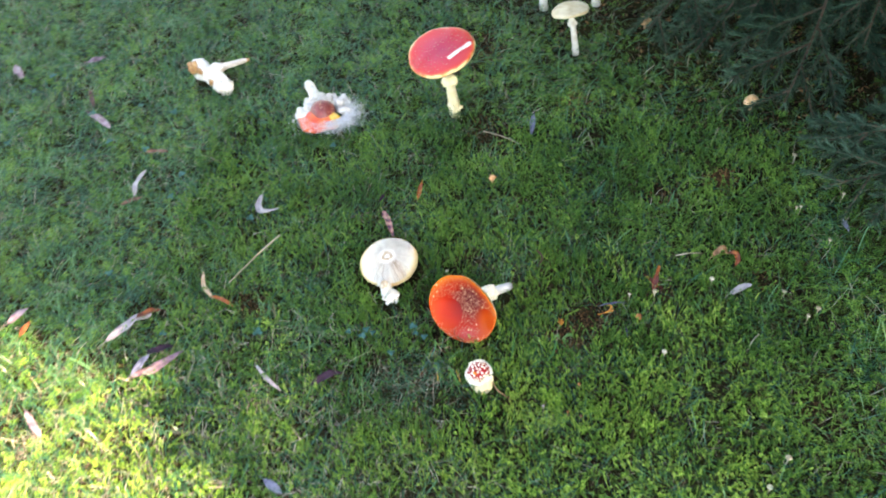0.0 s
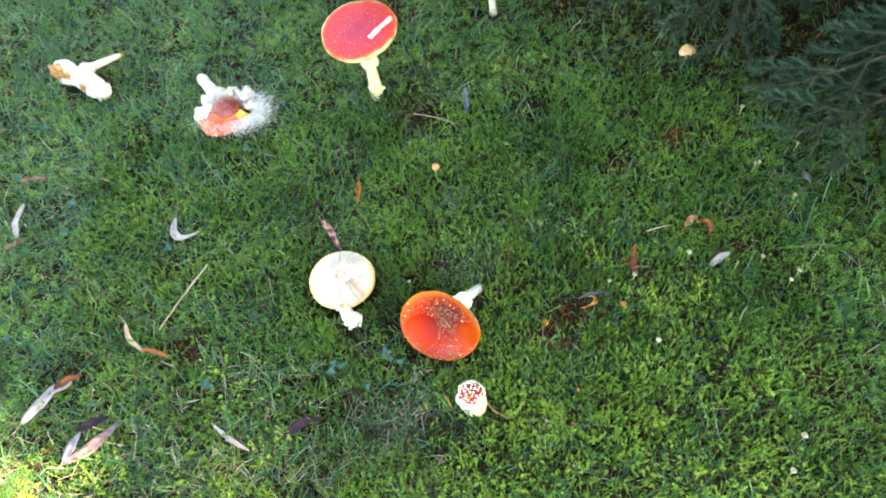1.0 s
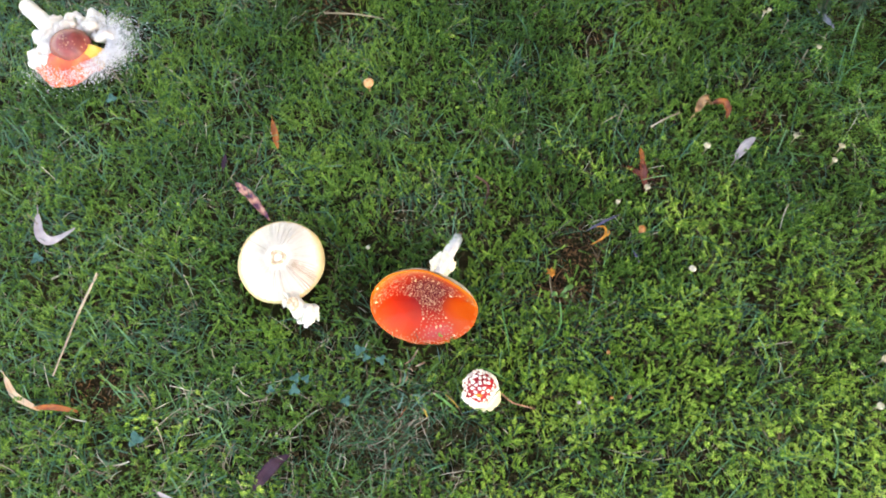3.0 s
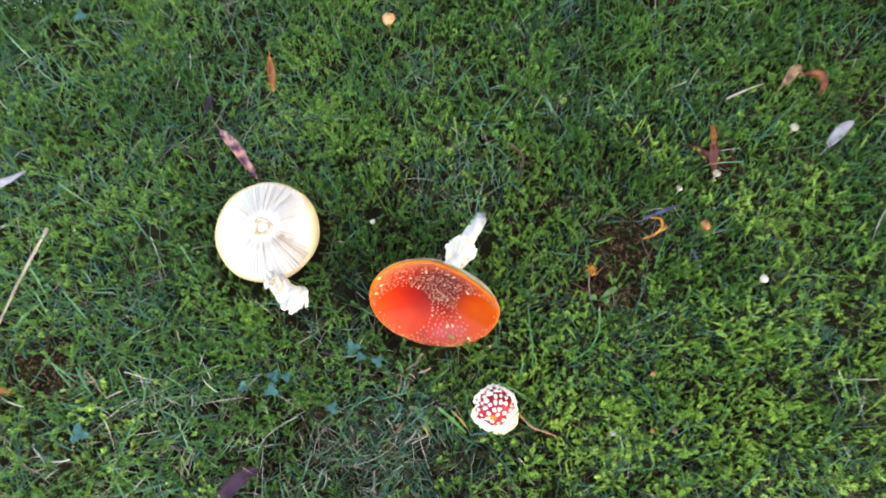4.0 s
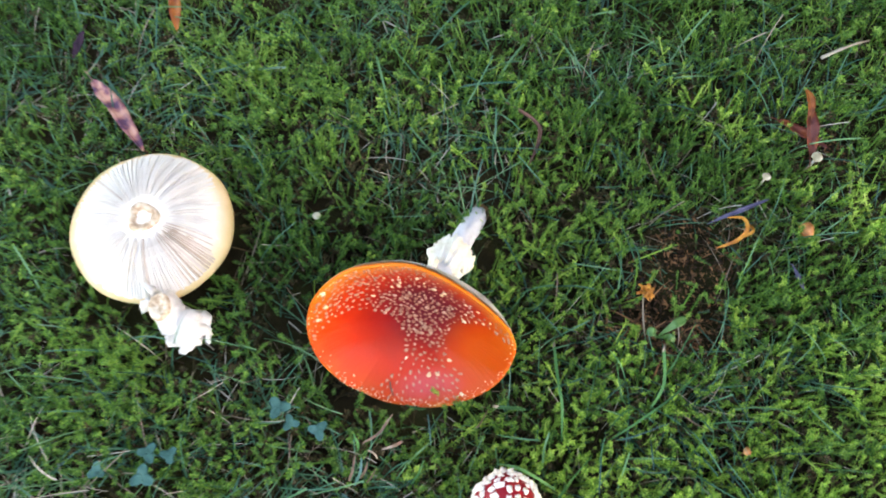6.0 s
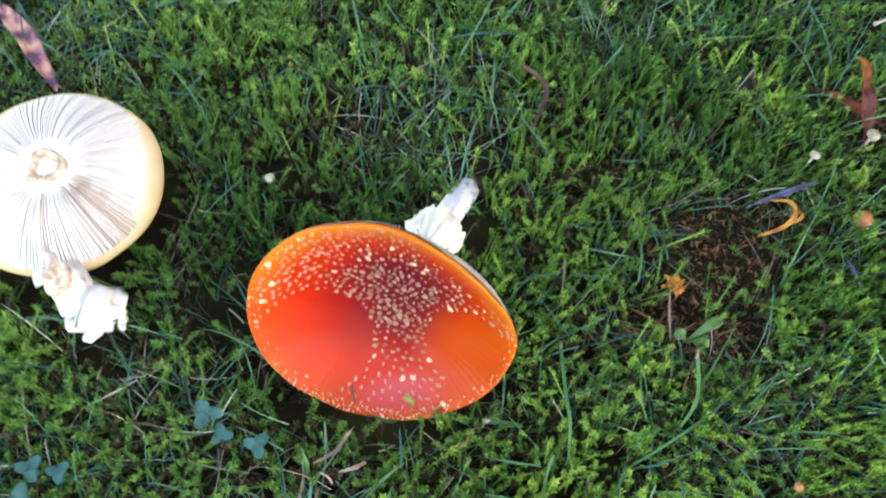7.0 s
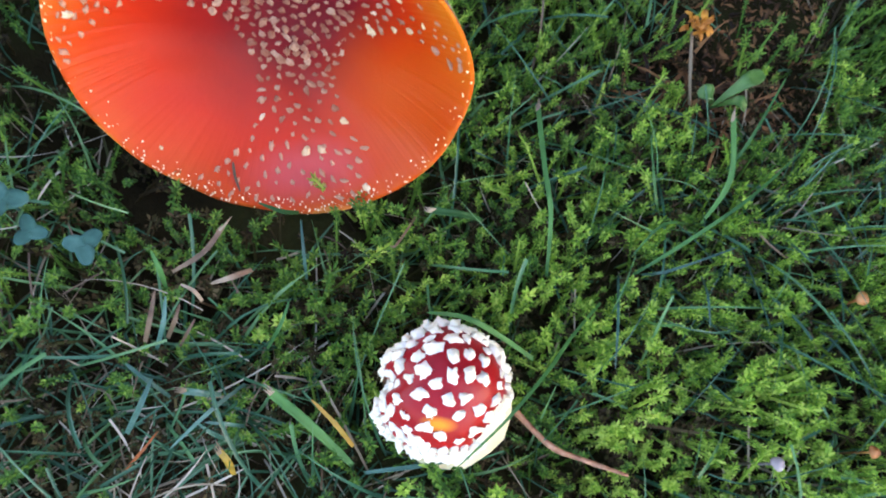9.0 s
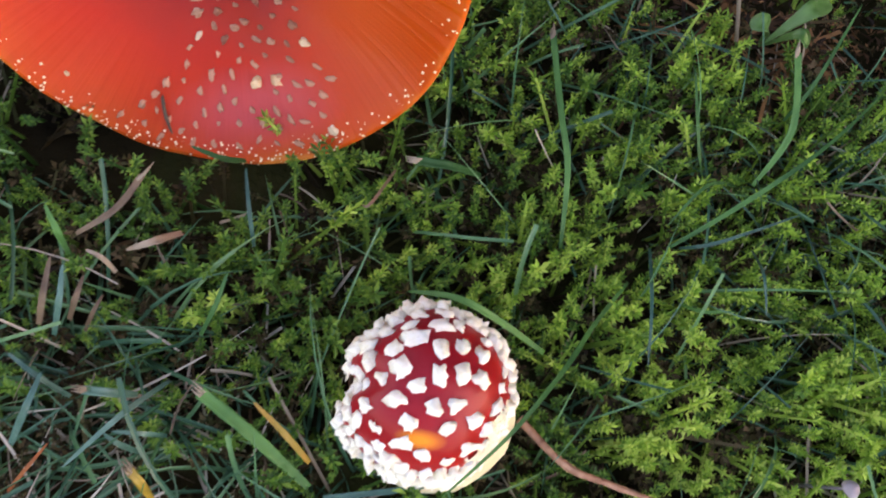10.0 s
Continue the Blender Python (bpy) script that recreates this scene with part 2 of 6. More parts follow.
# The small long pink patch paints the sky's sheen into the skin colour.
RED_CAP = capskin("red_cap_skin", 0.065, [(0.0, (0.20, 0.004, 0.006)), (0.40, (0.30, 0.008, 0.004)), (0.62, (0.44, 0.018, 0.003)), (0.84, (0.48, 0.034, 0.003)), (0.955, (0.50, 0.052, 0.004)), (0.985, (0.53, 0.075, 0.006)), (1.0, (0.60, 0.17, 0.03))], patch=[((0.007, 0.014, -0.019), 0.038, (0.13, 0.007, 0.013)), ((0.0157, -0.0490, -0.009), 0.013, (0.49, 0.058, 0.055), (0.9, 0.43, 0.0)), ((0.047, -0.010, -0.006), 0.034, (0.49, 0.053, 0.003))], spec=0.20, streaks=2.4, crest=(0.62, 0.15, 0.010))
# Pinker stops towards the crown put the sky's reflection into the base colour.
STAND_CAP = capskin("sky_pinked_cap_skin", 0.073, [(0.0, (0.42, 0.022, 0.06)), (0.5, (0.55, 0.025, 0.05)), (0.88, (0.64, 0.035, 0.03)), (0.95, (0.68, 0.10, 0.04)), (0.99, (0.80, 0.42, 0.14)), (1.0, (0.85, 0.65, 0.30))], 0.34, 0.25, spec=0.4, streaks=1.0)
BUTTON_SKIN = capskin("button_skin", 0.0228, [(0.0, (0.30, 0.010, 0.018)), (0.3, (0.34, 0.008, 0.008)), (0.5, (0.40, 0.010, 0.006)), (0.60, (0.50, 0.06, 0.02)), (0.64, (0.80, 0.62, 0.34)), (0.7, (0.84, 0.79, 0.58))], 0.36, 0.03, ball=True, patch=[(tuple(axis_pose((0, 0, 0), (-0.21, 0.29, 0.93)).inverted() @ (Vector((-0.30, -0.43, 0.85)).normalized() * 0.0232)), 0.0034, (0.80, 0.24, 0.012), tuple(axis_pose((0, 0, 0), (-0.21, 0.29, 0.93)).to_3x3().inverted() @ Vector((0.93, -0.36, 0))))])
FLESH = grained("white_flesh", [(0.25, (0.50, 0.45, 0.37)), (0.5, (0.64, 0.61, 0.55)), (0.8, (0.74, 0.72, 0.68))], 60, 0.6, 0.4, 300, sss=0.2)
CREAM = grained("cream_flesh", [(0.25, (0.62, 0.52, 0.28)), (0.5, (0.78, 0.70, 0.44)), (0.8, (0.84, 0.78, 0.58))], 60, 0.6, 0.4, 300, sss=0.2)
GILL = grained("gill", [(0.2, (0.52, 0.42, 0.32)), (0.45, (0.66, 0.60, 0.51)), (0.8, (0.75, 0.71, 0.64))], 30, 0.65, 0.2, 400, own=0.2, sss=0.15)
GILL_BROWN = grained("browned_gill", [(0.2, (0.36, 0.25, 0.16)), (0.5, (0.50, 0.38, 0.28)), (0.8, (0.72, 0.63, 0.53))], 60, 0.65, 0.2, 400, own=0.4)
STEM = grained("stem_flesh", [(0.25, (0.50, 0.50, 0.50)), (0.5, (0.64, 0.64, 0.64)), (0.8, (0.74, 0.73, 0.71))], 120, 0.7, 0.6, 500, stretch=(1, 1, 1))
WART = grained("wart", [(0.2, (0.28, 0.090, 0.050)), (0.5, (0.42, 0.205, 0.125)), (0.8, (0.58, 0.38, 0.26))], 1.2, 0.75, 0.8, 3.0, own=0.5)
WART_CREAM = grained("cream_wart", [(0.2, (0.62, 0.40, 0.20)), (0.5, (0.78, 0.60, 0.36)), (0.8, (0.86, 0.76, 0.56))], 1.2, 0.75, 0.8, 3.0, own=0.4)
VEIL_WHITE = grained("white_veil", [(0.25, (0.66, 0.60, 0.42)), (0.5, (0.78, 0.74, 0.60)), (0.8, (0.84, 0.82, 0.74))], 160, 0.75, 0.6, 700, sss=0.15)
VEIL = grained("veil", [(0.25, (0.74, 0.66, 0.42)), (0.5, (0.86, 0.80, 0.58)), (0.8, (0.90, 0.87, 0.70))], 220, 0.8, 0.6, 1200, sss=0.1)
WART_PALE = grained("pale_wart", [(0.25, (0.80, 0.73, 0.52)), (0.5, (0.90, 0.87, 0.72)), (0.8, (0.93, 0.92, 0.83))], 1.5, 0.8, 0.35, 3.5, own=0.2, sss=0.15)
CRUMB = grained("flesh_crumb", [(0.3, (0.66, 0.68, 0.70)), (0.6, (0.80, 0.82, 0.84)), (0.8, (0.86, 0.87, 0.88))], 120, 0.7, through_light=0.3)
STAIN = grained("brown_flesh", [(0.3, (0.16, 0.06, 0.025)), (0.55, (0.42, 0.20, 0.07)), (0.75, (0.62, 0.42, 0.22))], 90, 0.6, 0.4, 300)
SPRUCE = grained("spruce_needle", [(0.2, (0.008, 0.034, 0.020)), (0.5, (0.028, 0.080, 0.048)), (0.8, (0.11, 0.20, 0.13))], 6, 0.55, spec=0.2, island=0.4, through_light=0.1)
BARK = grained("bark", [(0.3, (0.05, 0.032, 0.02)), (0.6, (0.13, 0.09, 0.06)), (0.8, (0.2, 0.15, 0.11))], 30, 0.9, 0.8, 200)

# ---- ground ----
def ground_sheet():
    inner = np.arange(-1.7, 1.7001, 0.03)
    outer = np.array([2.2, 3, 4.5, 7, 12, 25, 60, 150])
    axis = np.concatenate([-outer[::-1], inner, outer])
    x, y = np.meshgrid(axis, axis + 1.1)
    z = ground_z(x, y)
    n = len(axis)
    verts = np.stack([x, y, z], -1).reshape(-1, 3)
    i, j = np.meshgrid(np.arange(n - 1), np.arange(n - 1))
    a = (j * n + i).ravel()
    tris = np.concatenate([np.stack([a, a + 1, a + n + 1], 1), np.stack([a, a + n + 1, a + n], 1)])
    mesh = mesh_from("ground", verts, tris, SOIL, True)
    mesh.materials.append(LAWN)
    mid = verts[tris].mean(1)
    outside = (mid[:, 0] < -1.5) | (mid[:, 0] > 1.2) | (mid[:, 1] < 0.33) | (mid[:, 1] > 2.2)
    mesh.polygons.foreach_set("material_index", outside.astype(np.int32))
    ob = new("ground", mesh)
    return tagged(ob, "dark damp soil under a mossy lawn", "ground", kind="structure")


ground_sheet()


# ---- mushrooms ----
def crumb_mesh(name, seed, mat):
    """A knobbly wart of about one unit, standing on z = 0."""
    bm = bmesh.new()
    bmesh.ops.create_icosphere(bm, subdivisions=2, radius=1.0)
    for v in bm.verts:
        d = v.co.normalized()
        k = 0.86 + 0.55 * noise.noise(d * 1.3 + Vector((seed * 2.7, 1.0, seed))) + 0.55 * noise.noise(d * 2.6 + Vector((seed, seed * 1.9, 4.0))) + 0.25 * noise.noise(d * 5.5 + Vector((seed * 1.3, 2.0, seed)))
        v.co = Vector((d.x * k, d.y * k, max(-0.3, d.z * 0.75 * k)))
    mesh = bpy.data.meshes.new(name)
    bm.to_mesh(mesh)
    bm.free()
    mesh.polygons.foreach_set("use_smooth", [True] * len(mesh.polygons))
    mesh.materials.append(mat)
    return mesh


def block_mesh(name, seed, mat, high):
    """A torn flat-topped wart of about one unit, with a ragged outline."""
    bm = bmesh.new()
    n = 12
    rings = []
    for scale, z in ((1.02, -0.3), (1.0, high * 0.55), (0.72, high)):
        ring = []
        for k in range(n):
            t = 2 * math.pi * k / n
            p = Vector((math.cos(t), math.sin(t), 0))
            r = 0.86 + 0.62 * noise.noise(p * 1.1 + Vector((seed * 3.3, 0.5, seed))) + 0.35 * noise.noise(p * 2.6 + Vector((seed, seed * 2.1, 3)))
            ring.append(bm.verts.new((p.x * r * scale, p.y * r * scale, z + (high * 0.35 * noise.noise(p * 2 + Vector((seed, z * 9, 1))) if z > 0 else 0))))
        rings.append(ring)
    for p, q in zip(rings, rings[1:]):
        for k in range(n):
            bm.faces.new((p[k], p[(k + 1) % n], q[(k + 1) % n], q[k]))
    mid = bm.verts.new((0.1, 0, high * (1.0 + 0.3 * noise.noise((seed, 1, 2)))))
    for k in range(n):
        bm.faces.new((rings[-1][k], rings[-1][(k + 1) % n], mid))
    mesh = bpy.data.meshes.new(name)
    bm.to_mesh(mesh)
    bm.free()
    mesh.polygons.foreach_set("use_smooth", [seed % 3 > 0] * len(mesh.polygons))
    mesh.materials.append(mat)
    return mesh


WARTS = [block_mesh("wart", s, WART, 0.8) if s % 2 else crumb_mesh("wart", s, WART) for s in range(12)]
CREAM_WARTS = [block_mesh("wart", s, WART_CREAM, 0.8) if s % 3 == 0 else crumb_mesh("wart", s, WART_CREAM) for s in range(12)]
PALE_WARTS = [crumb_mesh("wart", s, WART_PALE) for s in range(10, 26)]


def scatter(rng, gap, inside, tries, reach):
    """Points over a disc of a given reach that keep a gap between them."""
    cells, out = {}, []
    for _ in range(tries):
        a, r = rng.uniform(0, 2 * math.pi), reach * math.sqrt(rng.random())
        x, y = r * math.cos(a), r * math.sin(a)
        if not inside(x, y):
            continue
        g = gap(x, y) if callable(gap) else gap
        cx, cy = int(x // 0.012), int(y // 0.012)
        if any((x - u) ** 2 + (y - v) ** 2 < g * g for i in (-1, 0, 1) for j in (-1, 0, 1) for u, v in cells.get((cx + i, cy + j), ())):
            continue
        cells.setdefault((cx, cy), []).append((x, y))
        out.append((x, y))
    return out


def slope_pose(base, top, x, y, sink, size, spin, high=1.0):
    """A pose on the surface z = top(x, y) of a body with the pose base."""
    e = 1e-4
    n = Vector((-(top(x + e, y) - top(x - e, y)) / (2 * e), -(top(x, y + e) - top(x, y - e)) / (2 * e), 1)).normalized()
    q = n.to_track_quat("Z", "Y").to_matrix().to_4x4()
    return base @ Matrix.Translation((x, y, top(x, y) - sink)) @ q @ Matrix.Rotation(spin, 4, "Z") @ Matrix.Diagonal((size, size, size * high, 1))


def ring_skirt(base_r, drop, seed, seg=40):
    """A ragged hanging ring round a stem."""
    def wob(a, r, z):
        k = noise.noise((math.cos(a) * 2.5 + seed, math.sin(a) * 2.5, z * 90)) + 0.5 * noise.noise((math.cos(a) * 8, math.sin(a) * 8 + seed, z * 60))
        return r * (1 + 0.22 * k), z + drop * (0.45 * noise.noise((math.cos(a) * 4, math.sin(a) * 4 + seed, 1.5)) + 0.30 * noise.noise((math.cos(a) * 9, math.sin(a) * 9, seed)))
    r = base_r
    return lathe([(r * 0.9, drop * 0.75), (r * 1.15, drop * 0.6), (r * 1.55, drop * 0.1), (r * 1.75, -drop * 0.55), (r * 1.68, -drop * 0.6), (r * 1.35, -drop * 0.15), (r * 0.9, -drop * 0.1)], seg, wob)


def gill_fan(r0, r1, low, high, count, thick):
    """All the gills of a cap that shows only their edges, as one body of many blades."""
    verts, tris = [], []
    for k in range(count):
        a = 2 * math.pi * k / count
        c, s = math.cos(a), math.sin(a)
        inner = r0 if k % 2 == 0 else r0 + (r1 - r0) * 0.45
        b = len(verts)
        for r in inner + (r1 - inner) * np.array((0, 0.25, 0.55, 0.85, 0.95, 1.0)):
            for side in (-1, 1):
                w = side * thick / 2
                verts.append((r * c - w * s, r * s + w * c, low(r)))
                verts.append((r * c - w * 0.4 * s, r * s + w * 0.4 * c, high(r)))
        for i in range(5):
            p = b + 4 * i
            for u, v in ((0, 1), (1, 3), (3, 2)):
                tris += [(p + u, p + 4 + u, p + 4 + v), (p + u, p + 4 + v, p + v)]
    return np.array(verts), np.array(tris)


def red_lying_mushroom():
    """The large red one that lies with its hollowed cap turned up."""
    radius = 0.0645
    base = axis_pose((-0.0085, 0.8701, 0.0530), (-0.360, -0.824, 0.437))
    foot = (0.0725, 0.9735, -0.0165)
    root = thing("fly_agaric", "uprooted fly agaric with a dished orange-red warted cap on moss", "mushroom", (0.068, 0.968, -0.01))

    def edge(a):
        return 1 - 0.035 * math.exp(-((a - 0.95) / 0.55) ** 2) + 0.004 * math.sin(5 * a + 1) + 0.004 * math.sin(9 * a) + 0.010 * noise.noise((math.cos(a) * 3, math.sin(a) * 3, 4))

    def folded(a, r):
        """How far the margin is bent forward at its upper side."""
        return 0.0085 * math.exp(-((a - 0.95) / 0.60) ** 2) * min(1.2, r / radius) ** 3

    def top(x, y):
        r = math.hypot(x, y) / radius
        a = math.atan2(y, x)
        dish = -0.0195 * (1 - min(r, 1.2) ** 2.6)
        return dish + folded(a, r * radius) + 0.0012 * noise.noise((x * 60, y * 60, 0))

    def wob(a, r, z):
        k = edge(a)
        x, y = r * math.cos(a), r * math.sin(a)
        return r * (1 + (k - 1) * (r / radius) ** 2), z + top(x, y)

    fractions = [0, 0.08, 0.18, 0.3, 0.42, 0.54, 0.65, 0.75, 0.83, 0.9, 0.95, 0.98]
    profile = [(radius * f, 0.0) for f in fractions]
    profile += [(radius * 0.997, -0.0006), (radius * 1.004, -0.0018), (radius * 0.998, -0.0030), (radius * 0.98, -0.0036)]
    profile += [(radius * f, -0.0036 - 0.006 * (1 - f)) for f in (0.9, 0.75, 0.5, 0.25)] + [(0, -0.010)]
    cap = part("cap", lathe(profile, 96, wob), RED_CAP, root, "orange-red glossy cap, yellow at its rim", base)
    low = lambda r: -0.004 - 0.006 * (1 - r / radius) - 0.0195 * (1 - (r / radius) ** 2.6)
    high = lambda r: low(r) - 0.0080 * min(1.0, max(0.0, (radius * 0.995 - r) / (radius * 0.05))) * min(1.0, 0.3 + 0.7 * r / (0.4 * radius)) * 0.6 - 0.0004
    fan, fan_tris = gill_fan(0.010, radius * 0.985, low, high, 260, 0.0011)
    for n, p in enumerate(fan):
        a, r = math.atan2(p[1], p[0]), math.hypot(p[0], p[1])
        if n % 2:
            p[2] = low(r) + (p[2] - low(r)) * (0.30 + 0.70 * math.exp(-((a - 0.75) / 0.6) ** 2))
        k = 1 + (edge(a) - 1) * (r / radius) ** 2
        p[:] = p[0] * k, p[1] * k, p[2] + folded(a, r)
    part("gill_fan", mesh_from("gill_fan", fan, fan_tris, GILL), None, cap, "crowded cream-white gills", base)
    neck = base @ Vector((0, 0, -0.024))
    pts = glide([neck, (0.0365, 0.9300, 0.0200), foot], 12)
    part("stem", tube(pts, [0.0095, 0.009, 0.0086, 0.0084, 0.0082, 0.0080, 0.0078, 0.0078, 0.0078, 0.0080, 0.0078, 0.006], 18, 0.18, 3), STEM, root, "white fibrous stem")
    d = (pts[5] - pts[4]).normalized()
    ring = part("ring", ring_skirt(0.0086, 0.017, 2, 64), VEIL_WHITE, root, "torn creamy-white ring", axis_pose(pts[5], -d))
    for k, (f, side, up, r) in enumerate(((5, -0.011, 0.003, 0.0048), (5, 0.010, 0.004, 0.0050), (4, -0.006, 0.009, 0.0045), (6, 0.004, 0.009, 0.0042), (4, 0.009, 0.001, 0.0046), (6, -0.008, 0.006, 0.0036))):
        across = d.cross(Vector((0, 0, 1))).normalized()
        part("flake", lump(r, k + 70, 0.5, 0.9, 2), VEIL_WHITE, ring, "", Matrix.Translation(pts[f] + across * side + Vector((0, 0, up))) @ pose(0, 0, 0, k * 40, k * 65, k * 25))
    part("cut_end", lump(0.0068, 88, 0.7, 0.6, 2), STAIN, root, "dark soiled end of the stem", Matrix.Translation(pts[11]))
    rng = random.Random(5)

    def inside(x, y):
        a, b = x / radius, y / radius
        r = math.hypot(a, b)
        if r > 0.95:
            return False
        left = ((a + 0.50) / 0.45) ** 2 + ((b + 0.40) / 0.50) ** 2
        right = ((a - 0.70) / 0.37) ** 2 + ((b + 0.17) / 0.38) ** 2
        return left > 1 and right > 1 and not (b < -0.45 and a > 0.55) and not (b < -0.45 and rng.random() < 0.35)

    def gap(x, y):
        r = math.hypot(x, y) / radius
        return (0.0026 if r < 0.45 else 0.0030) + (0.0009 if y < -0.3 * radius else 0)

    spots = scatter(rng, gap, inside, 14000, radius)
    crumbs = bmesh.new()
    spots.sort(key=lambda p: math.hypot(p[0] - 0.1 * radius, p[1] - 0.1 * radius))
    for x, y in spots[300:]:
        old = len(crumbs.verts)
        crumbs.from_mesh(WARTS[rng.randrange(12)])
        crumbs.verts.ensure_lookup_table()
        s = rng.uniform(0.0007, 0.0013)
        bmesh.ops.transform(crumbs, matrix=slope_pose(I4, top, x, y, 0.0, s, math.atan2(y, x) + rng.gauss(0, 0.4), 0.8) @ Matrix.Diagonal((1.5, 0.8, 1, 1)), verts=crumbs.verts[old:])
    for n, (x, y) in enumerate(spots[:300]):
        r = math.hypot(x, y) / radius
        size = rng.uniform(0.0008, 0.0016) * (1.10 - 0.35 * r)
        pale = r > 0.5 and rng.random() < 0.22
        if pale:
            size *= 1.25
        spin = math.atan2(y, x) + rng.gauss(0, 0.5)
        part("wart", (CREAM_WARTS if pale else WARTS)[n % 12], None, cap, "", slope_pose(base, top, x, y, 0.0, size, spin, 0.8) @ Matrix.Diagonal((1.25, 0.8, 1, 1)))
    specks = bmesh.new()
    for k in range(320):
        a = rng.uniform(0, 2 * math.pi) if k % 2 else rng.gauss(-1.5, 0.55)
        a = (a + math.pi) % (2 * math.pi) - math.pi
        r = radius * (0.99 - abs(rng.gauss(0, 0.035))) * edge(a)
        x, y = r * math.cos(a), r * math.sin(a)
        s = rng.uniform(0.00015, 0.00048)
        bmesh.ops.create_icosphere(specks, subdivisions=1, radius=s, matrix=Matrix.Translation((x, y, top(x, y) + s * 0.3)))
    for x, y, s in ((0.0374, -0.0464, 0.0017), (-0.054, 0.012, 0.0019), (-0.058, 0.002, 0.0016), (-0.055, 0.028, 0.0018), (-0.034, -0.046, 0.0009), (0.0145, -0.0425, 0.0021), (0.020, -0.040, 0.0019)):
        part("wart", CREAM_WARTS[int(s * 1e4) % 12], None, cap, "cream-white wart", slope_pose(base, top, x, y, 0.0, s, x * 90, 0.9))
    tagged(part("fine_warting", crumbs, WART, cap, "small tan warts over the upper side", base), kind="stuff")
    tagged(part("rim_speck", specks, WART_CREAM, cap, "tiny cream specks along the rim", base), kind="stuff")
    hair = [base @ Vector((x, y, top(x, y) + 0.0006)) for x, y in ((-0.0103, -0.0500), (-0.0092, -0.0545), (-0.0068, -0.0592))]
    needle = thing("spruce_needle", "small brown fallen needle stuck to a red cap", "needle", hair[0])
    part("needle", tube(glide(hair, 6), [0.0003, 0.0005, 0.0005, 0.0005, 0.0004, 0.0002], 6), BARK, needle)


def overturned_mushroom():
    """The pale one that lies gills up."""
    radius = 0.0555
    base = axis_pose((-0.1572, 1.0048, 0.0165), (-0.068, -0.067, 0.995))
    rise = lambda r: 0.0075 * (1 - min(1.0, r / radius) ** 2)
    root = thing("fly_agaric", "fly agaric cap overturned on moss, its cream-white gills facing up", "mushroom", (-0.1616, 1.0099, -0.015))

    def wob(a, r, z):
        k = 1 + 0.012 * math.sin(2 * a + 1) + 0.01 * math.sin(3 * a) + 0.006 * math.sin(7 * a)
        return r * k, z + 0.0015 * math.sin(2 * a) * (r / radius) ** 2

    dome = [(0.0, 0.0085), (0.014, 0.0100), (0.028, 0.0092), (0.040, 0.0056), (0.050, 0.0012), (0.0545, 0.0002), (0.0556, -0.0010), (0.0553, -0.0035), (0.052, -0.010), (0.045, -0.016), (0.034, -0.021), (0.018, -0.0245), (0.0, -0.0255)]
    dome = [(r, z + rise(r)) if k < 6 else (r, z) for k, (r, z) in enumerate(dome)]
    cap = part("cap", lathe(dome, 80, wob), PALE_DISH, root, "cream cap with a yellowish rim", base)
    bm = bmesh.new()
    rows = []
    for k in range(8):
        f = k / 7
        r = 0.0105 + (radius * 0.945 - 0.0105) * f
        lo = 0.0035 - 0.0035 * f ** 1.5 + rise(r)
        hi = 0.0072 + 0.0045 * math.sin(math.pi * f ** 0.7) - 0.0062 * f ** 2 + rise(r)
        w = 0.00038 + 0.00062 * f
        rows.append([bm.verts.new((r, s, z)) for s, z in ((-w, lo), (-w * 0.5, hi), (w * 0.5, hi), (w, lo))])
    for p, q in zip(rows, rows[1:]):
        for i in range(3):
            bm.faces.new((p[i], q[i], q[i + 1], p[i + 1]))
    bm.faces.new(rows[0])
    bm.faces.new(rows[-1][::-1])
    bmesh.ops.recalc_face_normals(bm, faces=bm.faces)
    gill = bpy.data.meshes.new("gill")
    bm.to_mesh(gill)
    bm.free()
    stained = gill.copy()
    gill.materials.append(GILL)
    stained.materials.append(GILL_BROWN)
    rng = random.Random(8)
    for k in range(170):
        a = 2 * math.pi * (k + rng.uniform(-0.3, 0.3)) / 170
        s = rng.uniform(0.985, 1.01)
        turned = (a + math.pi) % (2 * math.pi) - math.pi
        brown = (-0.42 < turned < 0.30 and rng.random() < 0.85) or rng.random() < 0.02
        part("gill", stained if brown else gill, None, cap, "browned gill" if brown else "", base @ Matrix.Rotation(a, 4, "Z") @ Matrix.Diagonal((s, rng.uniform(0.85, 1.35), rng.uniform(0.92, 1.05), 1)))
    part("stem_scar", lathe([(0.0, 0.0085), (0.004, 0.0080), (0.0065, 0.0105), (0.0085, 0.0112), (0.0105, 0.0098), (0.011, 0.005)], 28, lambda a, r, z: (r * (1 + 0.1 * math.sin(3 * a)), z + 0.0012 * noise.noise((math.cos(a) * 3, math.sin(a) * 3, r * 300)))), STAIN_PALE, cap, "tan broken stem scar", base @ Matrix.Translation((0, 0, 0.0075)))
    # its snapped-off stem
    stub = thing("mushroom_stem", "snapped white mushroom stem with a ragged bulb, lying on moss", "mushroom stem", (-0.148, 0.930, -0.012))
    a, b = Vector((-0.1585, 0.9480, 0.024)), Vector((-0.1490, 0.9300, 0.012))
    part("stalk", tube(glide([a, a.lerp(b, 0.5), b], 8), [0.0080, 0.0096, 0.0100, 0.0102, 0.0104, 0.0108, 0.011, 0.010], 22, 0.3, 9), FLESH, stub)
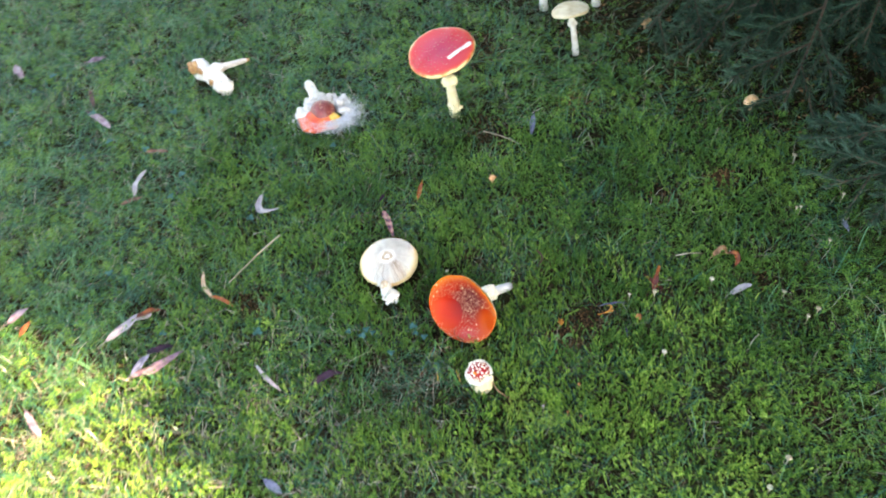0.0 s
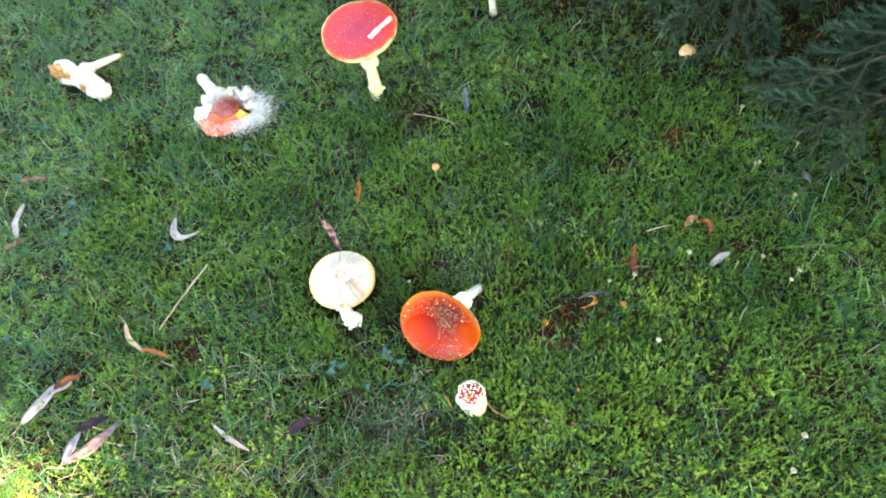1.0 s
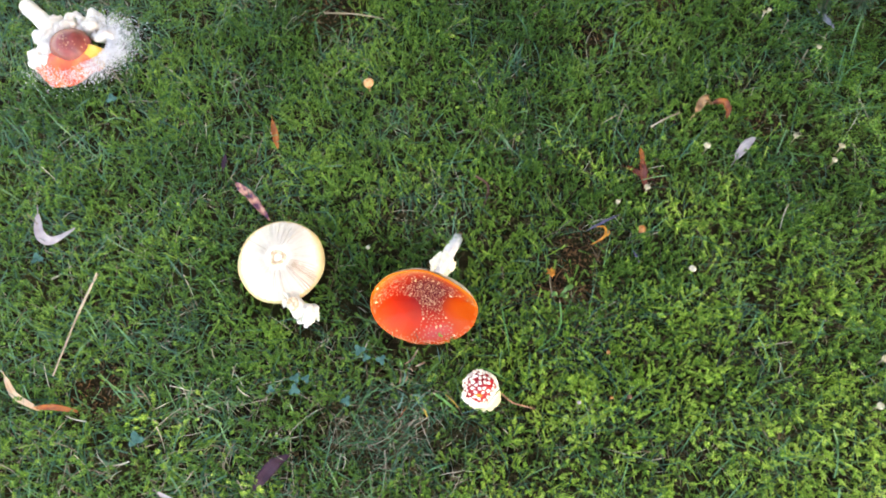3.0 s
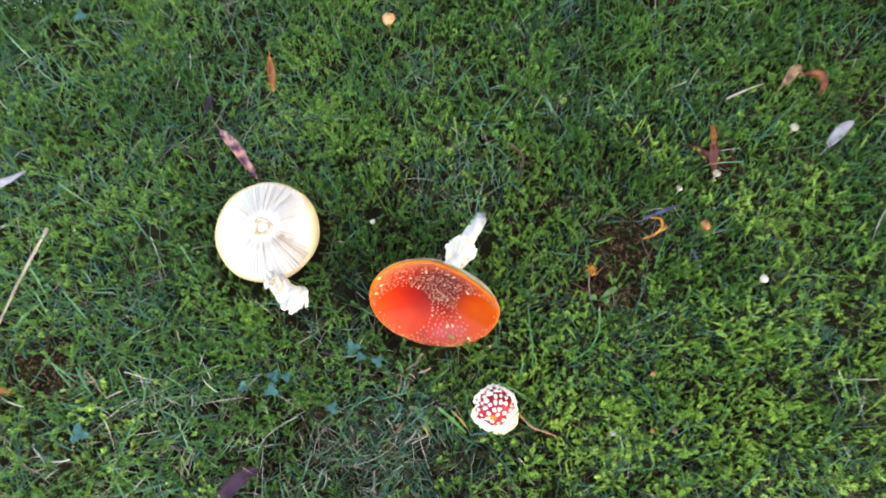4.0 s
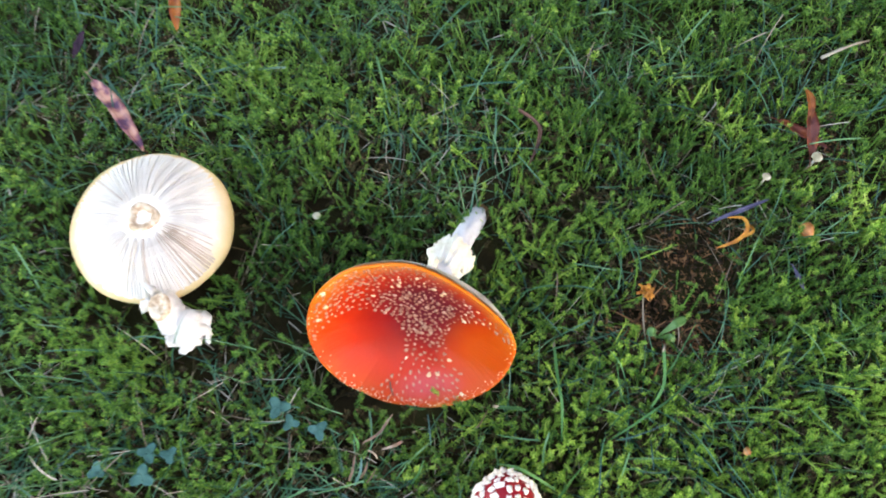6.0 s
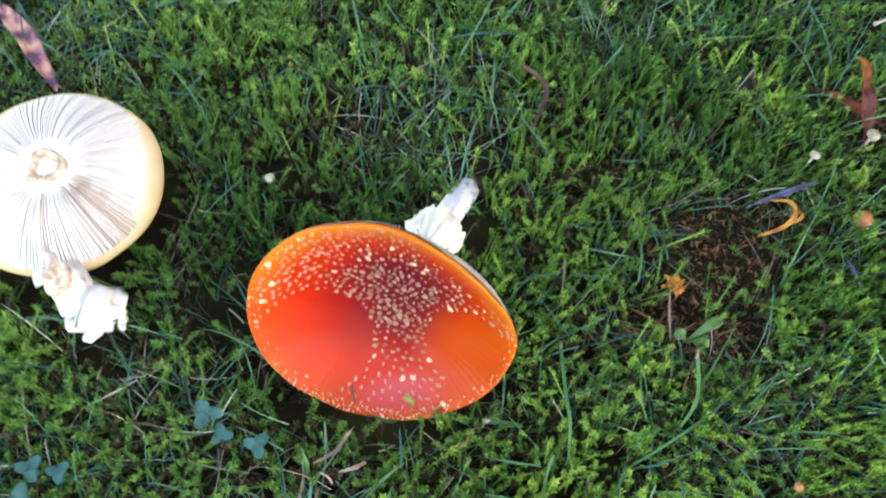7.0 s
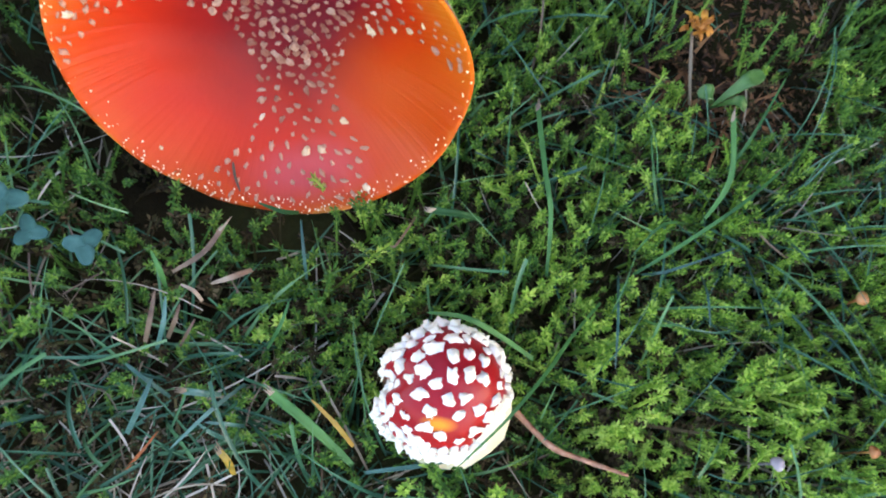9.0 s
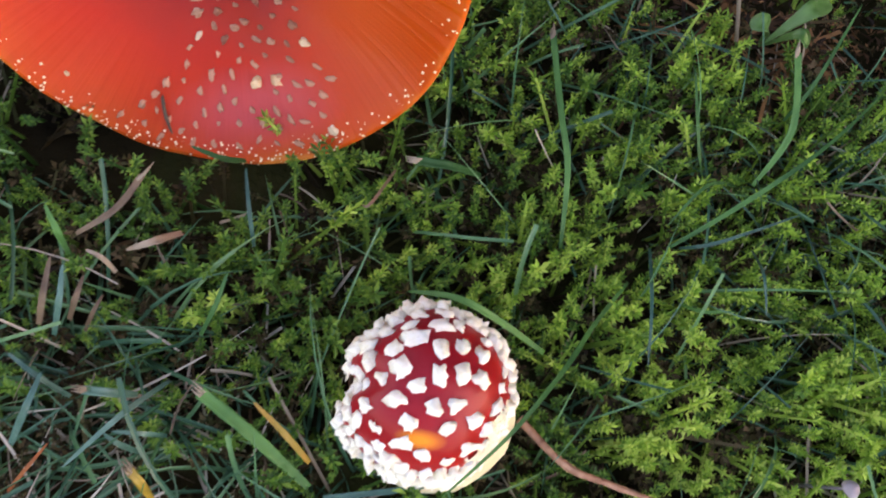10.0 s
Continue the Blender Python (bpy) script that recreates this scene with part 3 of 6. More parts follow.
    part("hollow_end", lathe([(0.0, 0.0002), (0.003, 0.0002), (0.0045, 0.0012), (0.0075, 0.0016), (0.0088, -0.0005)], 24, lambda a, r, z: (r * (1 + 0.12 * math.sin(2 * a + 1)), z + 0.0008 * noise.noise((math.cos(a) * 3, math.sin(a) * 3, r * 400)))), STAIN_PALE, stub, "brownish hollow broken end", axis_pose((-0.1565, 0.9385, 0.0325), (-0.25, 0.05, 0.97)))
    part("bulb", lump(0.0125, 4, 0.8, 0.6, 3), FLESH, stub, "ragged white bulb", Matrix.Translation((-0.1455, 0.9275, 0.013)))
    for k, (x, y, z, r) in enumerate(((-0.1345, 0.930, 0.012, 0.0060), (-0.1560, 0.921, 0.012, 0.0050), (-0.1420, 0.918, 0.010, 0.0058), (-0.1500, 0.9365, 0.023, 0.0050), (-0.1345, 0.921, 0.006, 0.0055), (-0.1660, 0.944, 0.026, 0.0045), (-0.1600, 0.952, 0.029, 0.0050), (-0.1500, 0.916, 0.006, 0.0045))):
        part("flake", lump(r, k + 20, 0.5, 0.7, 2), FLESH, stub, "", pose(x, y, z, k * 25, k * 40, k * 70))


def cap_body(radius, thick, flat, seed, seg=64):
    """A cap that is nearly flat above, with a rounded rim."""
    def top(x, y):
        r = math.hypot(x, y) / radius
        return thick * flat * (1 - r * r) + 0.0015 * noise.noise((x * 40 + seed, y * 40, 0))

    def wob(a, r, z):
        k = 1 + 0.015 * math.sin(2 * a + seed) + 0.012 * math.sin(3 * a + 2 * seed) + 0.007 * math.sin(7 * a)
        f = (r / radius) ** 2
        return r * (1 + (k - 1) * f), z + 0.0025 * math.sin(2 * a + seed) * f + 0.0015 * noise.noise((r * math.cos(a) * 40 + seed, r * math.sin(a) * 40, 0))
    prof = [(radius * f, thick * flat * (1 - f * f)) for f in (0, 0.1, 0.22, 0.36, 0.5, 0.64, 0.77, 0.88, 0.95)]
    prof += [(radius * 0.99, -thick * 0.06), (radius, -thick * 0.22), (radius * 0.985, -thick * 0.42), (radius * 0.93, -thick * 0.5), (radius * 0.6, -thick * 0.62), (radius * 0.15, -thick * 0.7), (0, -thick * 0.7)]
    return lathe(prof, seg, wob), top


def standing_mushroom():
    radius = 0.073
    base = axis_pose((-0.0794, 1.4530, 0.1590), (-0.190, -0.105, 0.976))
    root = thing("fly_agaric", "tall standing fly agaric with a flat split pinkish-red cap", "mushroom", (-0.062, 1.453, -0.018))
    bm, top = cap_body(radius, 0.016, 0.25, 1.3)
    cap = part("cap", bm, STAND_CAP, root, "flat red cap with the sky's pink sheen painted in and a pale yellow rim", base)
    low = lambda r: -0.0095 + 0.002 * r / radius
    high = lambda r: low(r) - 0.008 * math.sin(math.pi * min(1.0, max(0.0, r / radius))) - 0.0004
    part("gill_fan", mesh_from("gill_fan", *gill_fan(0.012, radius * 0.97, low, high, 160, 0.0014), CREAM), None, cap, "pale yellow gills", base)
    pts = glide([(-0.062, 1.453, -0.02), (-0.0655, 1.4525, 0.05), (-0.071, 1.453, 0.10), (-0.0775, 1.4540, 0.150)], 12)
    part("stem", tube(pts, [0.0125, 0.0130, 0.0120, 0.0108, 0.0100, 0.0096, 0.0092, 0.0090, 0.0090, 0.0090, 0.0094, 0.0105], 20, 0.15, 6), CREAM, root, "pale yellow stem, scaly at its foot")
    part("ring", ring_skirt(0.0100, 0.012, 5), CREAM, root, "ragged pale ring", axis_pose(pts[6], (pts[7] - pts[6])))
    for k in range(7):
        part("scale", lump(0.0055, 130 + k, 0.5, 0.7, 2), CREAM, root, "", pose(-0.062 + 0.0115 * math.cos(k * 0.9), 1.453 + 0.0115 * math.sin(k * 0.9), 0.006 + 0.007 * (k % 3), 60, k * 30, k * 52))
    rng = random.Random(21)

    def inside(x, y):
        r = math.hypot(x, y) / radius
        return r < 0.86 and (r < 0.55 or y < 0.01 or rng.random() < 0.25) and not (0.016 < x < 0.05 and y > -0.008)

    for n, (x, y) in enumerate(scatter(rng, 0.0068, inside, 2500, radius)[:150]):
        part("wart", WARTS[n % 12], None, cap, "", slope_pose(base, top, x, y, 0.0001, rng.uniform(0.0007, 0.0014), rng.uniform(0, 6.28), 1.2))
    # the white flesh laid bare by a split from the rim inwards
    bm = bmesh.new()
    rows = []
    for k in range(9):
        f = k / 8
        x, y = 0.0355 - 0.012 * f, 0.001 + 0.058 * f
        w = 0.0058 + 0.0022 * noise.noise((f * 5, 2, 0)) - 0.0012 * f
        nx, ny = -0.98, -0.20
        rows.append([bm.verts.new((x + nx * w * s, y + ny * w * s, top(x, y) + h)) for s, h in ((-1, -0.001), (-0.8, 0.0016), (-0.3, 0.0024), (0.3, 0.0021), (0.8, 0.0015), (1, -0.001))])
    for p, q in zip(rows, rows[1:]):
        for i in range(5):
            bm.faces.new((p[i], q[i], q[i + 1], p[i + 1]))
    bm.faces.new(rows[0])
    bm.faces.new(rows[-1][::-1])
    bmesh.ops.recalc_face_normals(bm, faces=bm.faces)
    part("split", bm, FLESH, cap, "white flesh bared by a split", base)


def pale_mushroom(foot, top_at, lean, radius, stem_r, seed, label):
    root = thing("pale_mushroom", label, "mushroom", (foot[0], foot[1], -0.018), group="pale mushrooms by the spruce")
    base = axis_pose(top_at, lean, seed * 40)
    bm, top = cap_body(radius, 0.014, 0.3, seed)
    part("cap", bm, PALE_CAP, root, "flat cream cap", base)
    pts = glide([(foot[0], foot[1], -0.02), Vector(foot).lerp(Vector(top_at), 0.5), top_at], 9)
    part("stem", tube(pts, [stem_r * k for k in (1.3, 1.25, 1.1, 1, 1, 0.95, 0.95, 0.95, 1)], 16, 0.1, seed), FLESH, root, "white stem")
    part("ring", ring_skirt(stem_r * 0.95, 0.009, seed), FLESH, root, "hanging white ring", axis_pose(pts[5], pts[6] - pts[5]))


def torn_mushroom():
    """Half a cap on its broken edge, with its stem behind."""
    root = thing("torn_mushroom", "half of a torn white mushroom with browned flesh, lying on grass", "mushroom", (-0.65, 1.575, -0.01))
    along = Vector((0.115, -0.082, 0)).normalized()
    side = Vector((0.082, 0.115, 0)).normalized()
    turn = Matrix((along, (Vector((0, 0, 1)) + side * 0.25).normalized(), along.cross(Vector((0, 0, 1)) + side * 0.25).normalized())).transposed().to_4x4()
    base = Matrix.Translation((-0.664, 1.570, 0.0)) @ turn @ Matrix.Diagonal((1.12, 0.95, 0.9, 1))
    radius = 0.064

    def wob(a, r, z):
        k = 1 + 0.07 * math.sin(3 * a + 0.5) + 0.06 * noise.noise((math.cos(a) * 3, math.sin(a) * 3, 0))
        return r * k * (0.62 + 0.38 * abs(math.cos(a))), z + 0.004 * noise.noise((a * 2, r * 40, z * 60))
    prof = [(0.001, 0.012), (0.02, 0.013), (0.04, 0.011), (0.056, 0.006), (0.063, 0.0), (0.061, -0.008), (0.05, -0.013), (0.03, -0.015), (0.012, -0.016), (0.001, -0.016)]
    part("cap_half", lathe(prof, 40, wob, -0.25, math.pi + 0.25), FLESH, root, "white torn cap half", base)
    for k, (x, y, z, r) in enumerate(((-0.050, 0.012, 0.008, 0.016), (-0.034, 0.024, 0.010, 0.015), (0.018, 0.006, 0.011, 0.010), (-0.018, 0.020, 0.011, 0.011), (0.036, 0.012, 0.008, 0.009))):
        part("bruise", lump(r, 40 + k, 0.5, 0.6, 2), STAIN, root, "orange-brown bruised flesh", base @ Matrix.Translation((x, y, z)))
    part("cheek", lump(0.021, 51, 0.8, 0.5, 3), FLESH, root, "", Matrix.Translation((-0.617, 1.535, 0.010)))
    part("stem_end", lump(0.0062, 57, 0.6, 0.7, 2), STAIN, root, "brown end of the stem", Matrix.Translation((-0.586, 1.640, 0.005)))
    part("cheek", lump(0.018, 52, 0.8, 0.3, 3), FLESH, root, "", Matrix.Translation((-0.645, 1.587, 0.02)))
    part("stem", tube(glide([(-0.650, 1.592, 0.016), (-0.62, 1.615, 0.011), (-0.587, 1.639, 0.005)], 8), [0.011, 0.010, 0.0088, 0.0078, 0.0070, 0.0064, 0.0058, 0.004], 14, 0.2, 8), FLESH, root, "white tapering stem")


def crushed_mushroom():
    root = thing("crushed_mushroom", "crushed fly agaric, maroon crown among broken white flesh on grass", "mushroom", (-0.36, 1.425, -0.012))
    crown = lathe([(0, 0.026), (0.010, 0.0248), (0.019, 0.020), (0.0255, 0.0125), (0.0285, 0.004), (0.029, -0.006), (0, -0.008)], 40, lambda a, r, z: (r * (1 + 0.04 * math.sin(3 * a)), z + 0.0015 * noise.noise((r * math.cos(a) * 90, r * math.sin(a) * 90, 0))))
    base = pose(-0.358, 1.432, 0.014, 12, 0, 0)
    crown = part("crown", crown, MAROON, root, "maroon warted crown", base)
    top = lambda x, y: 0.026 - 24 * (x * x + y * y)
    rng = random.Random(31)
    for n, (x, y) in enumerate(scatter(rng, 0.0042, lambda x, y: math.hypot(x, y) < 0.024, 1200, 0.026)[:70]):
        part("wart", WARTS[n % 12], None, crown, "", slope_pose(base, top, x, y, 0.0, rng.uniform(0.0011, 0.0018), rng.uniform(0, 6), 1.0))

    def skirt_wob(a, r, z):
        return r * (1 + 0.10 * math.sin(2 * a) + 0.12 * noise.noise((math.cos(a) * 3, math.sin(a) * 3, 3))), z + 0.004 * noise.noise((a * 2, r * 60, 0))
    prof = [(0.024, 0.012), (0.034, 0.009), (0.045, 0.003), (0.054, -0.004), (0.056, -0.009), (0.050, -0.010), (0.030, -0.004)]
    part("cap_rim", lathe(prof, 30, skirt_wob, math.pi * 1.08, math.pi * 1.72), SKIRT_RED, root, "orange-red strip of the cap's edge", pose(-0.358, 1.434, 0.011))
    part("cap_rim", lathe(prof, 16, skirt_wob, math.pi * 1.70, math.pi * 1.88), SKIRT_YELLOW, root, "yellow strip of the cap's edge", pose(-0.357, 1.434, 0.011))
    for k in range(44):
        a = rng.uniform(-0.25, math.pi * 1.1) if k < 36 else rng.uniform(math.pi * 0.9, math.pi * 1.15)
        r = rng.uniform(0.030, 0.056)
        s = rng.uniform(0.007, 0.014)
        part("chunk", lump(s, 60 + k, rng.uniform(0.6, 0.9), 0.6, 2), FLESH, root, "", pose(-0.355 + r * 1.12 * math.cos(a), 1.437 + r * math.sin(a), rng.uniform(0.003, 0.016), rng.uniform(0, 90), rng.uniform(0, 60), rng.uniform(0, 360)))
    part("stem", tube(glide([(-0.378, 1.470, 0.016), (-0.396, 1.506, 0.012), (-0.413, 1.540, 0.007)], 8), [0.014, 0.0135, 0.0125, 0.012, 0.0115, 0.0115, 0.0115, 0.010], 16, 0.15, 3), FLESH, root, "thick white stem")
    verts, tris = [], []
    for k in range(15000):
        a = rng.gauss(-0.15, 0.75) if k % 2 else rng.uniform(-2.9, -0.4)
        r = 0.034 + abs(rng.gauss(0, 0.017))
        c = Vector((-0.345 + r * math.cos(a) * 1.15, 1.432 + r * math.sin(a) * 0.95, rng.uniform(0.006, 0.018)))
        s = rng.uniform(0.0005, 0.0012)
        u = Vector((rng.uniform(-1, 1), rng.uniform(-1, 1), rng.uniform(-0.4, 0.4))).normalized()
        v = Vector((rng.uniform(-1, 1), rng.uniform(-1, 1), rng.uniform(-0.4, 0.4))).normalized()
        b = len(verts)
        verts += [c - u * s, c + v * s * 0.7, c + u * s, c - v * s * 0.7 + Vector((0, 0, s * 0.4))]
        tris += [(b, b + 1, b + 2), (b, b + 2, b + 3)]
    tagged(part("flesh_crumb", mesh_from("flesh_crumb", np.array(verts), np.array(tris), CRUMB), None, root, "white crumbs strewn over the grass"), kind="stuff")


def button_mushroom():
    radius = 0.0209
    base = axis_pose((0.0250, 0.7635, 0.0180), (-0.21, 0.29, 0.93))
    back = base.to_3x3().inverted()
    root = thing("fly_agaric_button", "young round red fly agaric thick with white warts, in moss", "mushroom", (0.0249, 0.761, -0.018))
    notch = math.atan2(0.331, -0.943)

    def shape(d):
        w = base.to_3x3() @ d
        flat = math.hypot(w.x, w.y)
        t = math.atan2(w.y, w.x) - notch
        t = (t + math.pi) % (2 * math.pi) - math.pi
        k = 1 + 0.03 * noise.noise(d * 1.5)
        k += flat ** 3 * (-0.25 * math.exp(-(t / 0.17) ** 2) + 0.085 * math.exp(-((t - 0.45) / 0.28) ** 2) + 0.03 * math.exp(-((t + 0.42) / 0.2) ** 2))
        k -= 0.08 * flat ** 2 * math.exp(-((t + 0.85) / 0.4) ** 2)
        away = (t - 2.59 + math.pi) % (2 * math.pi) - math.pi
        k -= 0.10 * flat ** 2 * math.exp(-(away / 0.45) ** 2)
        return radius * k

    bm = bmesh.new()
    bmesh.ops.create_uvsphere(bm, u_segments=72, v_segments=44, radius=1.0)
    for v in bm.verts:
        d = v.co.normalized()
        r = shape(d)
        v.co = Vector((d.x * r, d.y * r, d.z * r * (1.20 if d.z > 0 else 0.9)))
    cap = part("cap", bm, BUTTON_SKIN, root, "shiny deep red young cap", base)
    part("bulb", lathe([(0.019, 0.004), (0.0205, -0.006), (0.021, -0.014), (0.019, -0.024), (0.014, -0.034), (0, -0.038)], 36, lambda a, r, z: (r * (1 + 0.06 * noise.noise((math.cos(a) * 3, math.sin(a) * 3, z * 150))), z)), CREAM, root, "cream scaly bulb", base)
    # what is left of the veil still covers one side
    side = back @ Vector((0.63, -0.77, 0.04)).normalized()

    def veiled(d):
        return d.dot(side) - 0.83 + 0.16 * noise.noise(d * 4.0) + 0.12 * noise.noise(d * 9.0)

    bm = bmesh.new()
    bmesh.ops.create_uvsphere(bm, u_segments=110, v_segments=70, radius=1.0)
    bmesh.ops.delete(bm, geom=[v for v in bm.verts if veiled(v.co.normalized()) < -0.06], context="VERTS")
    for v in bm.verts:
        d = v.co.normalized()
        s = min(1.0, max(0.0, (veiled(d) + 0.06) / 0.10))
        r = shape(d) - 0.0004 + s * 0.0014 + 0.0007 * s * noise.noise(d * 14)
        v.co = Vector((d.x * r, d.y * r, d.z * r * (1.20 if d.z > 0 else 0.9)))
    part("veil", bm, VEIL, cap, "cream remains of the veil", base)
    rng = random.Random(77)
    patch = back @ Vector((-0.28, -0.46, 0.84)).normalized()
    placed = []
    for _ in range(16000):
        d = Vector((rng.gauss(0, 1), rng.gauss(0, 1), rng.gauss(0, 1))).normalized()
        up = (base.to_3x3() @ d).z
        if d.z < -0.30 or up < -0.25:
            continue
        gap = 0.0049 if up > 0.70 else 0.0042 if up > 0.5 else 0.0028
        if all((d - e).length * radius > 0.5 * (gap + g) for e, g in placed):
            placed.append((d, gap))
    count = 0
    for d, g in placed:
        if (d - patch).length < 0.17 or veiled(d) > 0.22 or count >= 300:
            continue
        up = (base.to_3x3() @ d).z
        size = g * rng.uniform(0.40, 0.56) if up > 0.5 else g * rng.uniform(0.60, 0.85)
        p = d * shape(d)
        p.z *= 1.20 if d.z > 0 else 0.9
        q = d.to_track_quat("Z", "Y").to_matrix().to_4x4()
        thick = rng.uniform(0.6, 1.0) if up > 0.5 else rng.uniform(0.9, 1.7)
        m = base @ Matrix.Translation(p) @ q @ Matrix.Rotation(rng.uniform(0, 6.28), 4, "Z") @ Matrix.Diagonal((size * rng.uniform(0.85, 1.45), size * rng.uniform(0.8, 1.1), size * thick, 1))
        part("wart", PALE_WARTS[rng.randrange(16)], None, cap, "", m)
        count += 1


STAIN_PALE = grained("tan_flesh", [(0.3, (0.30, 0.17, 0.08)), (0.5, (0.58, 0.42, 0.27)), (0.7, (0.78, 0.68, 0.5))], 250, 0.7, 0.5, 500)
PALE_DISH = capskin("pale_dish", 0.0555, [(0.0, (0.78, 0.71, 0.60)), (0.80, (0.80, 0.73, 0.60)), (0.93, (0.72, 0.55, 0.30)), (1.0, (0.58, 0.41, 0.19))], 0.6, 0.0)
PALE_CAP = grained("pale_cap", [(0.3, (0.42, 0.31, 0.17)), (0.5, (0.60, 0.49, 0.31)), (0.75, (0.74, 0.65, 0.47))], 35, 0.5, 0.2, 300, sss=0.15)
MAROON = grained("maroon_skin", [(0.3, (0.13, 0.02, 0.02)), (0.6, (0.24, 0.04, 0.035)), (0.8, (0.32, 0.07, 0.05))], 80, 0.4, 0.2, 300, coat=0.2)
SKIRT_RED = grained("red_skin", [(0.3, (0.62, 0.05, 0.02)), (0.55, (0.75, 0.12, 0.035)), (0.8, (0.82, 0.32, 0.12))], 45, 0.35, 0.2, 300, coat=0.2)
SKIRT_YELLOW = grained("yellow_skin", [(0.3, (0.75, 0.25, 0.02)), (0.55, (0.82, 0.42, 0.04)), (0.8, (0.85, 0.6, 0.2))], 45, 0.4, 0.2, 300, coat=0.2)

red_lying_mushroom()
overturned_mushroom()
standing_mushroom()
button_mushroom()
crushed_mushroom()
torn_mushroom()
pale_mushroom((0.213, 1.666, 0), (0.194, 1.668, 0.104), (-0.14, 0.20, 0.96), 0.043, 0.0065, 1.0, "slender pale mushroom with a flat cream cap by the spruce")
pale_mushroom((0.138, 1.850, 0), (0.128, 1.865, 0.115), (0.1, 0.1, 0.97), 0.036, 0.0085, 2.0, "pale mushroom with a thick stem in the spruce's shade")
pale_mushroom((0.268, 1.855, 0), (0.274, 1.87, 0.105), (0.0, 0.1, 0.97), 0.036, 0.009, 3.0, "pale mushroom standing close under the spruce boughs")

# ---- fallen leaves and small things ----
MAUVE = grained("mauve_leaf", [(0.25, (0.10, 0.055, 0.075)), (0.5, (0.30, 0.19, 0.22)), (0.75, (0.46, 0.36, 0.36))], 60, 0.55, 0.3, 400, own=0.3, through_light=0.15)
MOTTLED = grained("mottled_leaf", [(0.38, (0.10, 0.035, 0.075)), (0.48, (0.34, 0.13, 0.12)), (0.58, (0.56, 0.28, 0.19)), (0.75, (0.64, 0.38, 0.28))], 110, 0.5, 0.3, 400, through_light=0.15)
SILVER = grained("silver_leaf", [(0.25, (0.20, 0.17, 0.19)), (0.5, (0.38, 0.33, 0.34)), (0.75, (0.50, 0.45, 0.43))], 60, 0.55, 0.3, 400, own=0.3, through_light=0.15)
SLATE = grained("slate_leaf", [(0.25, (0.06, 0.065, 0.10)), (0.5, (0.15, 0.16, 0.23)), (0.75, (0.30, 0.31, 0.38))], 60, 0.45, 0.3, 400, own=0.3, through_light=0.1)
MAROON_LEAF = grained("maroon_leaf", [(0.32, (0.055, 0.010, 0.010)), (0.5, (0.16, 0.028, 0.012)), (0.68, (0.46, 0.12, 0.015))], 60, 0.5, 0.4, 400, through_light=0.15)
RUST = grained("rust_leaf", [(0.3, (0.10, 0.022, 0.008)), (0.5, (0.30, 0.075, 0.014)), (0.75, (0.55, 0.18, 0.03))], 70, 0.55, 0.4, 400, own=0.3, through_light=0.15)
DUSK = grained("dusky_leaf", [(0.3, (0.03, 0.03, 0.06)), (0.5, (0.065, 0.065, 0.115)), (0.75, (0.12, 0.12, 0.18))], 90, 0.45, 0.3, 400, through_light=0.1)
DARK = grained("dark_leaf", [(0.3, (0.020, 0.012, 0.020)), (0.5, (0.045, 0.022, 0.034)), (0.75, (0.07, 0.036, 0.052))], 70, 0.8, 0.4, 400, own=0.3, through_light=0.05, spec=0.2)
TAN_LEAF = grained("tan_leaf", [(0.3, (0.26, 0.12, 0.05)), (0.5, (0.44, 0.26, 0.13)), (0.75, (0.58, 0.42, 0.28))], 60, 0.55, 0.3, 400, own=0.3, through_light=0.15)
BROWN = grained("brown_leaf", [(0.3, (0.05, 0.024, 0.016)), (0.5, (0.15, 0.07, 0.04)), (0.75, (0.28, 0.15, 0.09))], 70, 0.6, 0.4, 400, own=0.3, through_light=0.1)
PALE = grained("pale_petal", [(0.3, (0.28, 0.23, 0.13)), (0.5, (0.42, 0.37, 0.25)), (0.75, (0.54, 0.50, 0.40))], 200, 0.6, 0.2, 600, own=0.3)
BUFF = grained("buff_cap", [(0.3, (0.50, 0.22, 0.08)), (0.5, (0.68, 0.38, 0.18)), (0.75, (0.78, 0.52, 0.32))], 70, 0.5, 0.3, 400, own=0.2, sss=0.1)
ORANGE = grained("orange_fungus", [(0.3, (0.25, 0.07, 0.008)), (0.5, (0.50, 0.18, 0.012)), (0.75, (0.66, 0.30, 0.03))], 160, 0.55, 0.4, 600, own=0.2)
TAWNY = grained("tawny_cap", [(0.3, (0.26, 0.085, 0.02)), (0.5, (0.42, 0.16, 0.045)), (0.75, (0.55, 0.26, 0.10))], 150, 0.5, 0.3, 400, own=0.2, sss=0.1)
WEED = grained("weed_leaf", [(0.3, (0.025, 0.09, 0.02)), (0.5, (0.05, 0.16, 0.035)), (0.75, (0.10, 0.24, 0.06))], 90, 0.35, 0.3, 500, own=0.2, through_light=0.2)
CLOVER = grained("clover_leaf", [(0.3, (0.018, 0.085, 0.068)), (0.5, (0.036, 0.14, 0.115)), (0.75, (0.075, 0.20, 0.165))], 120, 0.55, 0.2, 500, own=0.2, through_light=0.2, spec=0.25)
BLADE = grained("broad_grass", [(0.3, (0.020, 0.105, 0.030)), (0.5, (0.042, 0.170, 0.048)), (0.75, (0.09, 0.28, 0.075))], 60, 0.42, 0.3, 500, own=0.4, through_light=0.35, spec=0.3)
